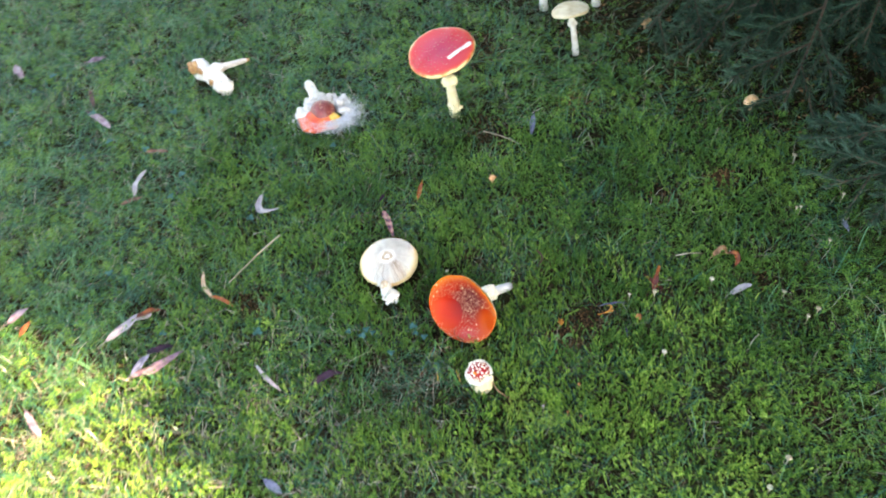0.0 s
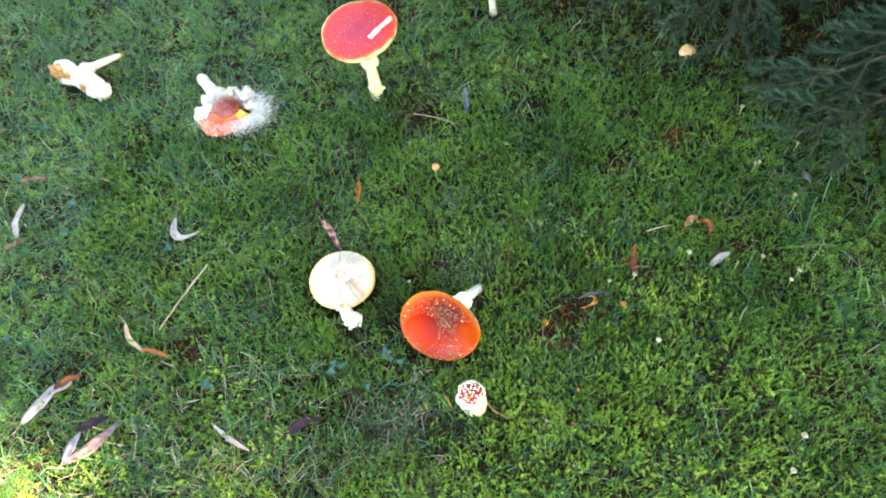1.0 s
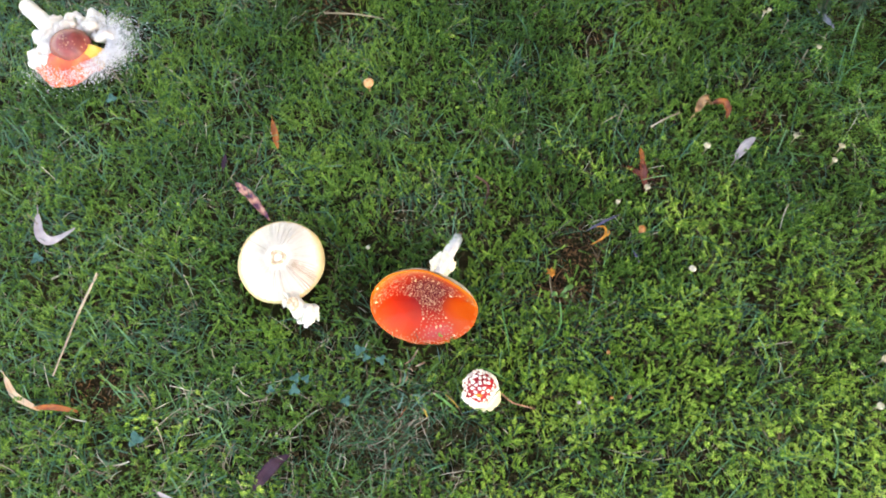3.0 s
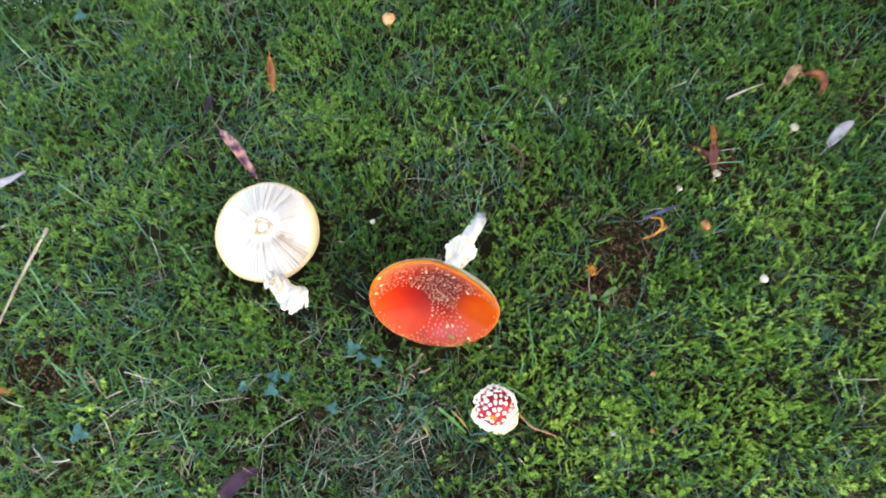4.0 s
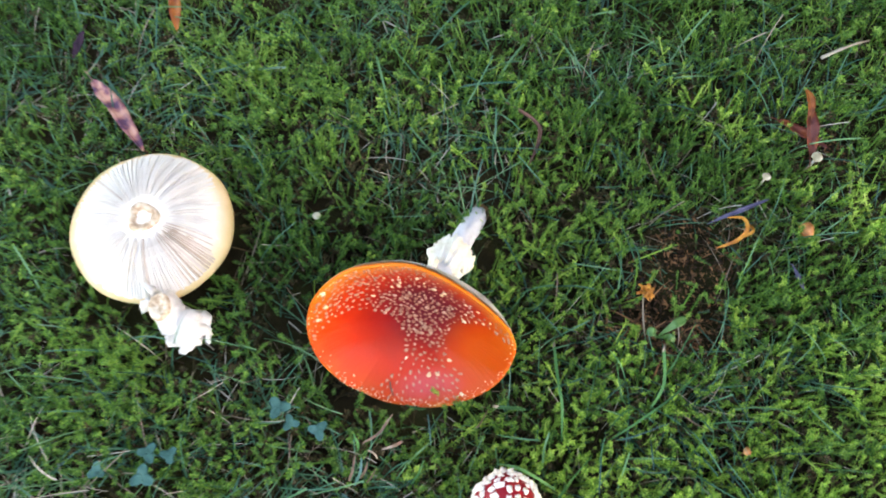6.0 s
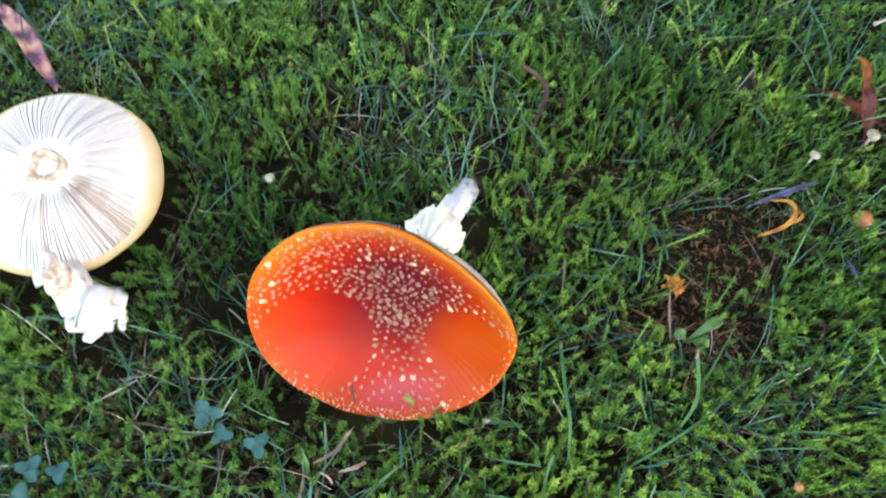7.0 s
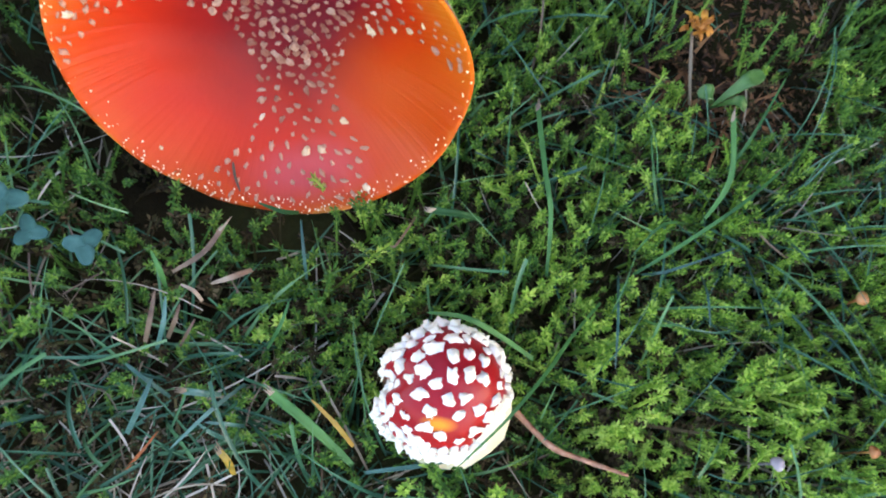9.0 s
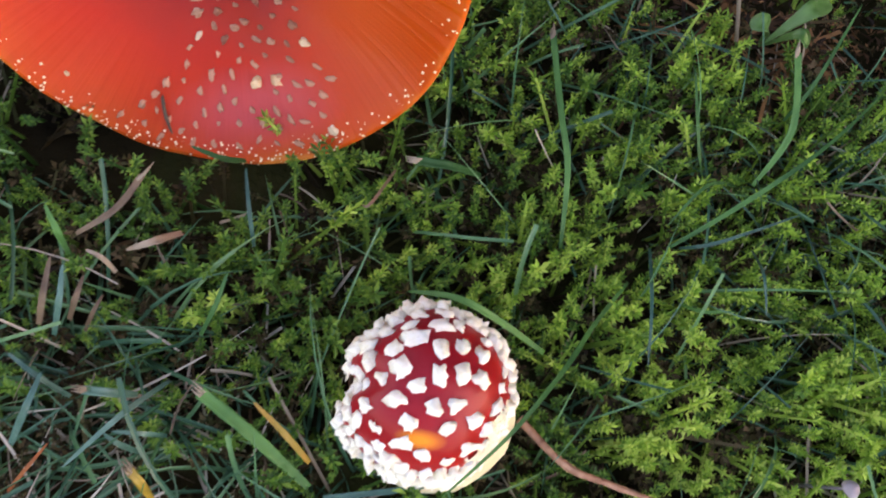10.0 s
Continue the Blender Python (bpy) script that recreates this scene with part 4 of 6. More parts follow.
BLUE_BLADE = grained("bluish_grass", [(0.3, (0.022, 0.095, 0.070)), (0.5, (0.048, 0.165, 0.125)), (0.75, (0.12, 0.26, 0.20))], 60, 0.30, 0.3, 500, own=0.4, through_light=0.25)
TAN_BLADE = grained("tan_grass", [(0.25, (0.10, 0.060, 0.032)), (0.5, (0.24, 0.155, 0.090)), (0.75, (0.42, 0.32, 0.22))], 90, 0.5, 0.3, 500, own=0.5, through_light=0.2)
YELLOWED = grained("yellowed_grass", [(0.3, (0.16, 0.13, 0.02)), (0.5, (0.36, 0.25, 0.03)), (0.75, (0.52, 0.28, 0.05))], 120, 0.45, 0.3, 500, own=0.3, through_light=0.25)


def ribbon(points, width, n=18, fold=0.25, shape=lambda f: math.sin(math.pi * min(1, f * 0.96 + 0.04)) ** 0.7, twist=0.0, wave=0.0, seed=0, thick=0.0004):
    """A leaf or blade along a line: five corners across, folded at its midrib, with a thin edge."""
    bm = bmesh.new()
    pts = glide(points, n)
    rows = []
    for k, p in enumerate(pts):
        f = k / (n - 1)
        d = (pts[min(k + 1, n - 1)] - pts[max(k - 1, 0)]).normalized()
        s = d.cross(Vector((0, 0, 1)))
        s = s.normalized() if s.length > 0.02 else Vector((1, 0, 0))
        up = s.cross(d)
        a = twist * (f - 0.5) + wave * noise.noise((f * 3, seed, 0))
        s, up = s * math.cos(a) + up * math.sin(a), up * math.cos(a) - s * math.sin(a)
        w = width / 2 * max(0.03, shape(f)) * (1 + 0.08 * noise.noise((f * 9, seed * 2.3, 1)))
        h = fold * w
        lift = wave * width * 0.5 * noise.noise((f * 4, seed, 5))
        row = [bm.verts.new(p + s * w * c + up * (z * h + lift)) for c, z in ((-1, 1), (-0.5, 0.35), (0, 0), (0.5, 0.35), (1, 1))]
        row += [bm.verts.new(v.co - up * thick) for v in reversed(row)]
        rows.append(row)
    for p, q in zip(rows, rows[1:]):
        for i in range(10):
            bm.faces.new((p[i], p[(i + 1) % 10], q[(i + 1) % 10], q[i]))
    bm.faces.new(rows[0])
    bm.faces.new(rows[-1][::-1])
    bmesh.ops.recalc_face_normals(bm, faces=bm.faces)
    return bm


LEAF_COUNT = [0]


def leaf(points, width, mat, label, fold=0.35, wave=0.5, twist=0.4, lift=0.004, stalk=True):
    """A fallen lance-shaped leaf with its stalk; points are (x, y) or (x, y, z)."""
    LEAF_COUNT[0] += 1
    pts = [Vector((p[0], p[1], p[2] if len(p) > 2 else lift)) for p in points]
    root = thing("fallen_leaf", label, "leaf", (pts[0].x, pts[0].y, 0), group="fallen leaves")
    blade = part("blade", ribbon(pts, width, 20, fold, twist=twist, wave=wave, seed=LEAF_COUNT[0]), mat, root)
    if stalk:
        d = (pts[0] - pts[1]).normalized()
        part("stalk", tube(glide([pts[0] - d * 0.002, pts[0] + d * width * 0.5, pts[0] + d * width * 1.1 - Vector((0, 0, 0.002))], 5), [0.0005, 0.0005, 0.00045, 0.0004, 0.0003], 6), mat, blade)
    return root


leaf([(-0.446, 1.184, 0.008), (-0.448, 1.157, 0.006), (-0.434, 1.139, 0.005), (-0.401, 1.146, 0.010)], 0.014, SILVER, "pale mauve-white leaf curled into a crescent on moss", 0.5)
leaf([(-0.662, 0.824), (-0.627, 0.866), (-0.594, 0.886)], 0.019, SILVER, "long pale pinkish leaf lying on grass")
leaf([(-0.618, 0.874, 0.008), (-0.600, 0.884, 0.010), (-0.576, 0.892, 0.009)], 0.012, RUST, "small curled rust-orange leaf end", 0.6)
leaf([(-0.588, 0.751), (-0.549, 0.772), (-0.508, 0.807)], 0.017, MAUVE, "long mauve-brown leaf flat on grass")
leaf([(-0.588, 0.752, 0.01), (-0.568, 0.795, 0.010)], 0.014, SLATE, "short blue-grey leaf lying across a mauve one")
leaf([(-0.369, 0.780), (-0.342, 0.752), (-0.314, 0.731)], 0.0072, SILVER, "narrow silver-grey leaf on grass")
leaf([(-0.309, 0.572), (-0.275, 0.550)], 0.014, SLATE, "small blue-grey leaf by the sunlit grass")
leaf([(-0.759, 0.679), (-0.732, 0.651), (-0.709, 0.631)], 0.012, MAUVE, "purple-mauve leaf in the sunlit grass")
leaf([(-0.871, 0.860), (-0.845, 0.895)], 0.018, MAUVE, "mauve leaf with a torn edge on grass")
leaf([(-0.832, 0.830, 0.008), (-0.826, 0.862, 0.008)], 0.012, RUST, "small orange-brown leaf standing in grass")
leaf([(-0.930, 1.454), (-0.890, 1.428), (-0.856, 1.399)], 0.016, MAUVE, "pale mauve leaf on thin grass")
leaf([(-1.197, 1.640), (-1.152, 1.585)], 0.020, MAUVE, "mauve leaf far out on the lawn")
leaf([(-1.005, 1.645), (-0.959, 1.662)], 0.018, MAUVE, "short mauve leaf far out on the lawn")
leaf([(-0.729, 1.187), (-0.735, 1.225), (-0.727, 1.264)], 0.012, SILVER, "slim silver leaf bent on grass")
leaf([(-0.750, 1.163), (-0.708, 1.182)], 0.012, BROWN, "dark brown leaf beside a silver one")
leaf([(-0.957, 1.538), (-0.921, 1.467)], 0.012, BROWN, "reddish-brown narrow leaf in grass")
leaf([(-0.745, 1.321), (-0.692, 1.321)], 0.012, BROWN, "dark curled leaf sunk in moss")
leaf([(-0.516, 0.975, 0.010), (-0.508, 0.948, 0.008), (-0.484, 0.921, 0.005)], 0.0085, TAN_LEAF, "tan curled leaf by a bare patch")
leaf([(-0.488, 0.926, 0.006), (-0.466, 0.918, 0.008), (-0.440, 0.904, 0.005)], 0.0075, RUST, "narrow orange leaf tip by a bare patch")
leaf([(-0.1855, 1.139, 0.008), (-0.173, 1.113, 0.007), (-0.157, 1.070, 0.008)], 0.0120, MOTTLED, "pink and purple mottled leaf beside the overturned cap", 0.6, 0.5)
leaf([(-0.1145, 1.217, 0.009), (-0.119, 1.172, 0.006)], 0.0095, RUST, "narrow bright orange leaf in moss", 0.6)
leaf([(-0.189, 1.190), (-0.199, 1.166)], 0.007, DARK, "small dark blue-grey leaf sunk in moss")
leaf([(0.328, 0.950, 0.004), (0.333, 0.968, 0.012), (0.338, 0.984, 0.016)], 0.0100, MAROON_LEAF, "maroon leaf standing out of the moss", 0.7)
leaf([(0.334, 0.975, 0.015), (0.339, 0.988, 0.018), (0.342, 1.000, 0.016)], 0.0062, RUST, "bright orange leaf tip above a maroon one", 0.7)
leaf([(0.318, 0.985, 0.003), (0.331, 0.968, 0.006), (0.346, 0.953, 0.001)], 0.008, MAROON_LEAF, "dark purple-brown leaf behind an orange one")
leaf([(0.462, 0.946), (0.482, 0.959), (0.502, 0.967)], 0.0125, SILVER, "pale silvery leaf flat on moss")
leaf([(0.443, 1.030, 0.006), (0.455, 1.037, 0.014), (0.470, 1.033, 0.010)], 0.012, TAN_LEAF, "curled pinkish-tan leaf on moss", 0.9, 1.0)
leaf([(0.468, 1.034, 0.008), (0.479, 1.027, 0.014), (0.483, 1.018, 0.010), (0.478, 1.006, 0.006)], 0.011, RUST, "curled orange-brown leaf on moss", 0.9, 1.0)
leaf([(0.114, 1.425), (0.108, 1.362)], 0.013, SLATE, "blue-grey leaf on moss near the tall mushroom")
leaf([(0.688, 1.124), (0.694, 1.090)], 0.010, SLATE, "blue-grey leaf under the spruce's edge")
leaf([(0.115, 1.046, 0.008), (0.131, 1.020, 0.008), (0.114, 0.992, 0.006)], 0.0034, BROWN, "thin curled brown leaf in moss", 0.9)
leaf([(0.2330, 0.9165, 0.005), (0.2560, 0.9185, 0.010), (0.2800, 0.9222, 0.007)], 0.0036, DUSK, "thin slate leaf strip by the bare soil", 0.5)
leaf([(0.275, 0.868, 0.006), (0.276, 0.850, 0.004)], 0.0034, DUSK, "short slate leaf strip in moss", 0.5)
leaf([(-0.262, 0.745, 0.004), (-0.238, 0.760, 0.007), (-0.212, 0.770, 0.004)], 0.016, DARK, "dark purplish leaf sunk among the grass")
leaf([(-0.577, 0.800, 0.006), (-0.552, 0.806, 0.009), (-0.528, 0.818, 0.006)], 0.014, DARK, "dark maroon leaf between two paler leaves")


def twig(points, radius, mat, label, name="twig", category="twig"):
    root = thing(name, label, category, (points[0][0], points[0][1], 0))
    n = 12
    part("stick", tube(glide(points, n), [radius * (1 - 0.45 * k / n) * (1.25 if k % 4 == 0 else 1) for k in range(n)], 8, 0.25, points[0][0] * 50), mat, root)
    return root


TWIG = grained("twig_bark", [(0.3, (0.16, 0.06, 0.03)), (0.5, (0.30, 0.14, 0.08)), (0.75, (0.42, 0.24, 0.15))], 300, 0.6, 0.4, 900)
twig([(0.0475, 0.752, 0.012), (0.0555, 0.738, 0.013), (0.066, 0.730, 0.012), (0.079, 0.7215, 0.010)], 0.0011, TWIG, "thin reddish-brown twig lying beside the button mushroom")
twig([(0.375, 1.030, 0.006), (0.400, 1.034, 0.008), (0.423, 1.037, 0.005)], 0.0013, STRAW, "short tan straw on moss", "straw", "straw")
twig([(-0.384, 1.070, 0.014), (-0.420, 1.020, 0.012), (-0.462, 0.958, 0.006)], 0.0017, STRAW, "long dry yellow straw lying on grass", "straw", "straw")
twig([(0.005, 1.372, 0.006), (0.045, 1.352, 0.010), (0.085, 1.332, 0.005)], 0.0013, STRAW, "dry tan straw by a dark hollow", "straw", "straw")


def dot(x, y, r, seed):
    """A tiny pale fungus cap low in the moss."""
    root = thing("tiny_mushroom", "tiny pale fungus cap low in the moss", "mushroom", (x, y, -0.01), group="tiny pale caps")
    part("cap", lump(r, seed, 0.45, 0.2, 2), PALE, root, "", Matrix.Translation((x, y, 0.008)))
    part("stem", tube([(x, y, -0.018), (x + 0.001, y, -0.006), (x, y, 0.007)], [r * 0.25] * 3, 8), PALE, root)


for k, (x, y) in enumerate(((0.433, 0.976), (0.553, 0.949), (0.603, 0.914), (0.583, 0.898), (0.335, 0.821), (0.502, 0.636), (0.466, 0.588), (0.285, 0.940), (0.655, 1.067), (0.330, 0.946), (0.62, 1.15), (0.636, 1.289), (0.612, 1.149), (0.705, 1.183), (-0.046, 0.989))):
    dot(x, y, (0.0062, 0.005, 0.0055, 0.0045, 0.0056, 0.0062, 0.0058, 0.0042, 0.0045, 0.0055, 0.004, 0.0055, 0.004, 0.0045, 0.0036)[k] * 0.8, k + 100)


def round_cap(x, y, z, r, seed, label, skin=BUFF):
    root = thing("small_mushroom", label, "mushroom", (x, y, -0.015))
    part("cap", lathe([(0, r * 0.75), (r * 0.4, r * 0.68), (r * 0.75, r * 0.42), (r, 0.0), (r * 0.96, -r * 0.18), (r * 0.4, -r * 0.12), (0, -r * 0.1)], 28, lambda a, q, h: (q * (1 + 0.06 * math.sin(3 * a + seed)), h + 0.05 * r * math.sin(2 * a))), skin, root, "", pose(x, y, z, -15, 8, seed * 50))
    part("stem", tube([(x, y, -0.02), (x, y, z * 0.5), (x, y, z)], [r * 0.2] * 3, 10), skin, root)


round_cap(0.580, 1.458, 0.005, 0.017, 1, "small buff-orange mushroom cap under a spruce bough")
round_cap(0.380, 1.757, 0.004, 0.014, 2, "small buff mushroom cap under the spruce")
round_cap(0.030, 1.232, 0.006, 0.0075, 3, "tiny buff mushroom cap in moss")
round_cap(0.298, 0.893, 0.005, 0.006, 4, "tiny orange mushroom cap beside bare soil", TAWNY)
round_cap(0.191, 0.757, 0.004, 0.0028, 5, "tiny orange cap sunk in moss", TAWNY)
round_cap(0.171, 0.704, 0.006, 0.0024, 6, "tiny orange cap in bright moss", TAWNY)
round_cap(0.131, 0.711, 0.012, 0.0026, 7, "tiny grey cap on a bent stem", SILVER)
round_cap(0.192, 0.698, 0.006, 0.0030, 8, "tiny grey-brown cap sunk in moss", BROWN)


def fungus_tuft(x, y, seed):
    """The orange shrivelled remains of a small fungus."""
    rng = random.Random(seed)
    root = thing("shrivelled_fungus", "shrivelled orange fungus on bare soil among moss", "fungus", (x, y, -0.015))
    for k in range(14):
        a = rng.uniform(0, 6.28)
        out = 0.003
        p = Vector((x + out * math.cos(a) * rng.uniform(0.2, 1), y + out * math.sin(a) * rng.uniform(0.2, 1), rng.uniform(0.005, 0.012)))
        q = p + Vector((math.cos(a + 1.2), math.sin(a + 1.2), rng.uniform(-0.2, 0.7))) * rng.uniform(0.003, 0.0062)
        part("frond", ribbon([p, p.lerp(q, 0.5) + Vector((0, 0, 0.002)), q], rng.uniform(0.0014, 0.0028), 8, 0.8, wave=1.2, seed=seed + k), ORANGE, root)
    part("stalk", tube(glide([(x, y, 0.006), (x - 0.005, y - 0.012, 0.006), (x - 0.006, y - 0.026, -0.004)], 8), [0.0007] * 8, 6, 0.2), STRAW, root)


fungus_tuft(0.1620, 0.8755, 3)
curled = thing("shrivelled_fungus", "curled orange strip of shrivelled fungus beside bare soil", "fungus", (0.240, 0.900, -0.01))
part("strip", ribbon([(0.2265, 0.8960, 0.006), (0.2385, 0.8955, 0.011), (0.2490, 0.9010, 0.014), (0.2510, 0.9110, 0.012), (0.2420, 0.9160, 0.008)], 0.0030, 22, 0.8, wave=1.2, twist=1.2, seed=5), ORANGE, curled)
part("shred", ribbon([(0.2440, 0.8975, 0.010), (0.2530, 0.8990, 0.014), (0.2550, 0.9060, 0.010)], 0.0022, 12, 0.6, wave=0.8, seed=8), ORANGE, curled)


def weed(x, y):
    root = thing("weed", "small green rosette weed growing in bare soil", "weed", (x, y, -0.015))
    for (u, v, w) in ((0.183, 0.851, 0.0065), (0.153, 0.8485, 0.0065), (0.170, 0.838, 0.005)):
        mid = Vector(((x + u) / 2, (y + v) / 2, 0.011))
        part("leaf", ribbon([(x, y, -0.002), mid, (u, v, 0.009)], w, 14, 0.3, lambda f: max(0.12, math.sin(math.pi * f ** 1.8) ** 0.7), wave=0.3, seed=u * 90), WEED, root)


weed(0.162, 0.8455)


def clover(x, y, z, seed, r=0.0045):
    rng = random.Random(seed)
    root = thing("clover", "three-leaved blue-green clover in the lawn", "clover", (x, y, -0.018), group="clovers")
    part("stalk", tube([(x + 0.004, y - 0.003, -0.02), (x + 0.002, y, -0.005), (x, y, z)], [0.0005] * 3, 6), CLOVER, root)
    a0 = rng.uniform(0, 6)
    for k in range(3):
        a = a0 + k * 2.1
        d = Vector((math.cos(a), math.sin(a), rng.uniform(-0.1, 0.2)))
        p = Vector((x, y, z))
        part("leaflet", ribbon([p, p + d * r, p + d * 2 * r], 1.7 * r, 10, 0.2, lambda f: math.sin(math.pi * (0.06 + 0.9 * f ** 0.75)) ** 0.6, seed=seed + k), CLOVER, root)


for k, (x, y) in enumerate(((-0.0920, 0.8495), (-0.0757, 0.8398), (-0.0971, 0.8599), (-0.2132, 0.8505), (-0.1807, 0.8531), (-0.1851, 0.8387), (-0.1690, 0.8490), (-0.1304, 0.8060))):
    clover(x, y, 0.009 + 0.003 * (k % 3), k + 5, 0.0030 + 0.0005 * (k % 3))
rng_clover = random.Random(12)
for k in range(22):
    clover(rng_clover.uniform(-1.15, -0.3), rng_clover.uniform(0.8, 1.6), 0.008, k + 40, rng_clover.uniform(0.0035, 0.0055))


def broad_blade(points, width, mat, label, cut=True):
    root = thing("grass_blade", label, "grass", (points[0][0], points[0][1], -0.015), group="broad grass blades")
    shape = (lambda f: min(1.0, 0.55 + f * 1.2)) if cut else (lambda f: max(0.05, (1 - f) ** 0.45 * min(1.0, 0.55 + f)))
    blade = part("blade", ribbon(points, width, 22, 0.35, shape, twist=0.3, wave=0.15, seed=points[0][0] * 99, thick=0.0002), mat, root)
    if cut:
        tip, d = Vector(points[-1]), (Vector(points[-1]) - Vector(points[-2])).normalized()
        for k in range(3):
            o = Vector((0.0007 * (k - 1), 0.0004 * (k - 1), 0))
            part("frayed_tip", tube([tip + o - d * 0.001, tip + o + d * (0.002 + 0.0008 * k)], [0.0005, 0.0001], 5), STRAW, blade, "bleached frayed end")


broad_blade([(0.0743, 0.7943, 0.004), (0.0798, 0.8142, 0.013), (0.0817, 0.8298, 0.016), (0.0873, 0.8544, 0.014)], 0.0019, BLADE, "mown green grass blade with a frayed pale end")
broad_blade([(0.0576, 0.8199, 0.004), (0.0483, 0.8219, 0.012), (0.0384, 0.8251, 0.014)], 0.0026, BLADE, "short mown grass blade with a white end")
broad_blade([(-0.0081, 0.7491, 0.004), (-0.0190, 0.7658, 0.012), (-0.0280, 0.7781, 0.016)], 0.0032, BLADE, "wide mown grass blade with a bleached frayed end")
broad_blade([(0.0598, 0.7668, 0.008), (0.0454, 0.7782, 0.022), (0.0364, 0.7851, 0.024), (0.0273, 0.7907, 0.014)], 0.0027, BLADE, "arching dark green grass blade over the button mushroom", False)
broad_blade([(0.0901, 0.7801, 0.006), (0.0722, 0.7702, 0.018), (0.0583, 0.7613, 0.028), (0.0388, 0.7496, 0.034), (0.0212, 0.7398, 0.026)], 0.0018, BLADE, "long grass blade leaning across the button mushroom", False)
broad_blade([(-0.0052, 0.7460, 0.008), (0.0111, 0.7435, 0.014), (0.0262, 0.7417, 0.016)], 0.0020, BLUE_BLADE, "grass blade lying in front of the button mushroom", False)
broad_blade([(-0.0056, 0.8370, 0.006), (-0.0112, 0.8374, 0.010), (-0.0186, 0.8421, 0.011)], 0.0022, BLADE, "short grass blade touching a red cap's edge", False)
broad_blade([(0.1064, 0.7873, 0.003), (0.1239, 0.7922, 0.015), (0.1506, 0.8014, 0.022), (0.1820, 0.8158, 0.018)], 0.0019, BLADE, "long fresh grass blade from a tuft", False)
broad_blade([(0.1393, 0.7998, 0.003), (0.1491, 0.8112, 0.016), (0.1551, 0.8318, 0.022)], 0.0022, BLADE, "mown grass blade from a tuft")
broad_blade([(0.1242, 0.8063, 0.003), (0.1199, 0.8125, 0.014), (0.1222, 0.8333, 0.022)], 0.0016, BLADE, "upright green blade of a grass tuft", False)
broad_blade([(0.1570, 0.8178, 0.003), (0.1632, 0.8240, 0.014), (0.1840, 0.8439, 0.020)], 0.0017, BLADE, "long green blade lying out from a tuft", False)
broad_blade([(0.1098, 0.7865, 0.003), (0.1172, 0.7843, 0.012), (0.1459, 0.7866, 0.012)], 0.0015, BLUE_BLADE, "green blade lying low on moss", False)
broad_blade([(0.1010, 0.7885, 0.003), (0.0912, 0.7718, 0.014), (0.0848, 0.7561, 0.014)], 0.0014, BLUE_BLADE, "thin bluish grass blade over moss", False)
broad_blade([(0.1047, 0.7704, 0.004), (0.1062, 0.7668, 0.011), (0.1154, 0.7644, 0.012)], 0.0015, BLADE, "short green blade in bright moss", False)
broad_blade([(0.1321, 0.7806, 0.003), (0.1266, 0.7718, 0.013), (0.1240, 0.7611, 0.012)], 0.0013, BLUE_BLADE, "thin bluish grass blade over moss", False)
broad_blade([(0.1339, 0.8010, 0.003), (0.1178, 0.8004, 0.015), (0.1039, 0.7923, 0.012)], 0.0014, BLADE, "bent green blade of a grass tuft", False)
broad_blade([(-0.0612, 0.8019, 0.004), (-0.0556, 0.8076, 0.016), (-0.0530, 0.8157, 0.018)], 0.0023, BLUE_BLADE, "bluish grass blade among dead stalks", False)
broad_blade([(-0.0544, 0.8220, 0.004), (-0.0535, 0.8251, 0.016), (-0.0548, 0.8315, 0.018)], 0.0024, BLADE, "pointed green grass blade", False)
broad_blade([(-0.0359, 0.7839, 0.004), (-0.0468, 0.7770, 0.016), (-0.0616, 0.7688, 0.014)], 0.0020, BLUE_BLADE, "long bluish grass blade lying slantwise", False)
broad_blade([(-0.0439, 0.7821, 0.006), (-0.0482, 0.7831, 0.014), (-0.0538, 0.7852, 0.016)], 0.0022, BLUE_BLADE, "cut length of bluish grass lying on top")
broad_blade([(-0.0265, 0.7934, 0.004), (-0.0205, 0.7980, 0.015), (-0.0156, 0.8046, 0.020)], 0.0018, BLADE, "green grass blade standing beside moss", False)
broad_blade([(-0.0085, 0.8135, 0.004), (-0.0075, 0.8210, 0.014), (-0.0060, 0.8316, 0.016)], 0.0016, BLUE_BLADE, "bluish grass blade under a red cap's edge", False)
broad_blade([(-0.0598, 0.7858, 0.004), (-0.0645, 0.7919, 0.013), (-0.0700, 0.7987, 0.012)], 0.0020, BLUE_BLADE, "bluish grass blade among dead stalks", False)
broad_blade([(-0.0749, 0.7779, 0.004), (-0.0672, 0.7844, 0.014), (-0.0620, 0.7916, 0.016)], 0.0026, BLUE_BLADE, "broad bluish grass blade", False)
broad_blade([(-0.0457, 0.7680, 0.004), (-0.0488, 0.7709, 0.012), (-0.0516, 0.7743, 0.014)], 0.0020, BLUE_BLADE, "short bluish grass blade", False)
broad_blade([(-0.0391, 0.7705, 0.004), (-0.0434, 0.7720, 0.012), (-0.0499, 0.7743, 0.013)], 0.0017, BLUE_BLADE, "short bluish grass blade", False)
broad_blade([(-0.0066, 0.7550, 0.005), (-0.0110, 0.7637, 0.014), (-0.0163, 0.7725, 0.016)], 0.0022, YELLOWED, "yellowing grass blade with an orange tip", False)
broad_blade([(-0.0451, 0.7564, 0.005), (-0.0452, 0.7606, 0.014), (-0.0468, 0.7644, 0.016)], 0.0022, YELLOWED, "yellow dead grass stub")
broad_blade([(-0.0768, 0.7670, 0.005), (-0.0692, 0.7706, 0.014), (-0.0637, 0.7752, 0.014)], 0.0013, RUST, "thin orange-brown stalk in grass", False)
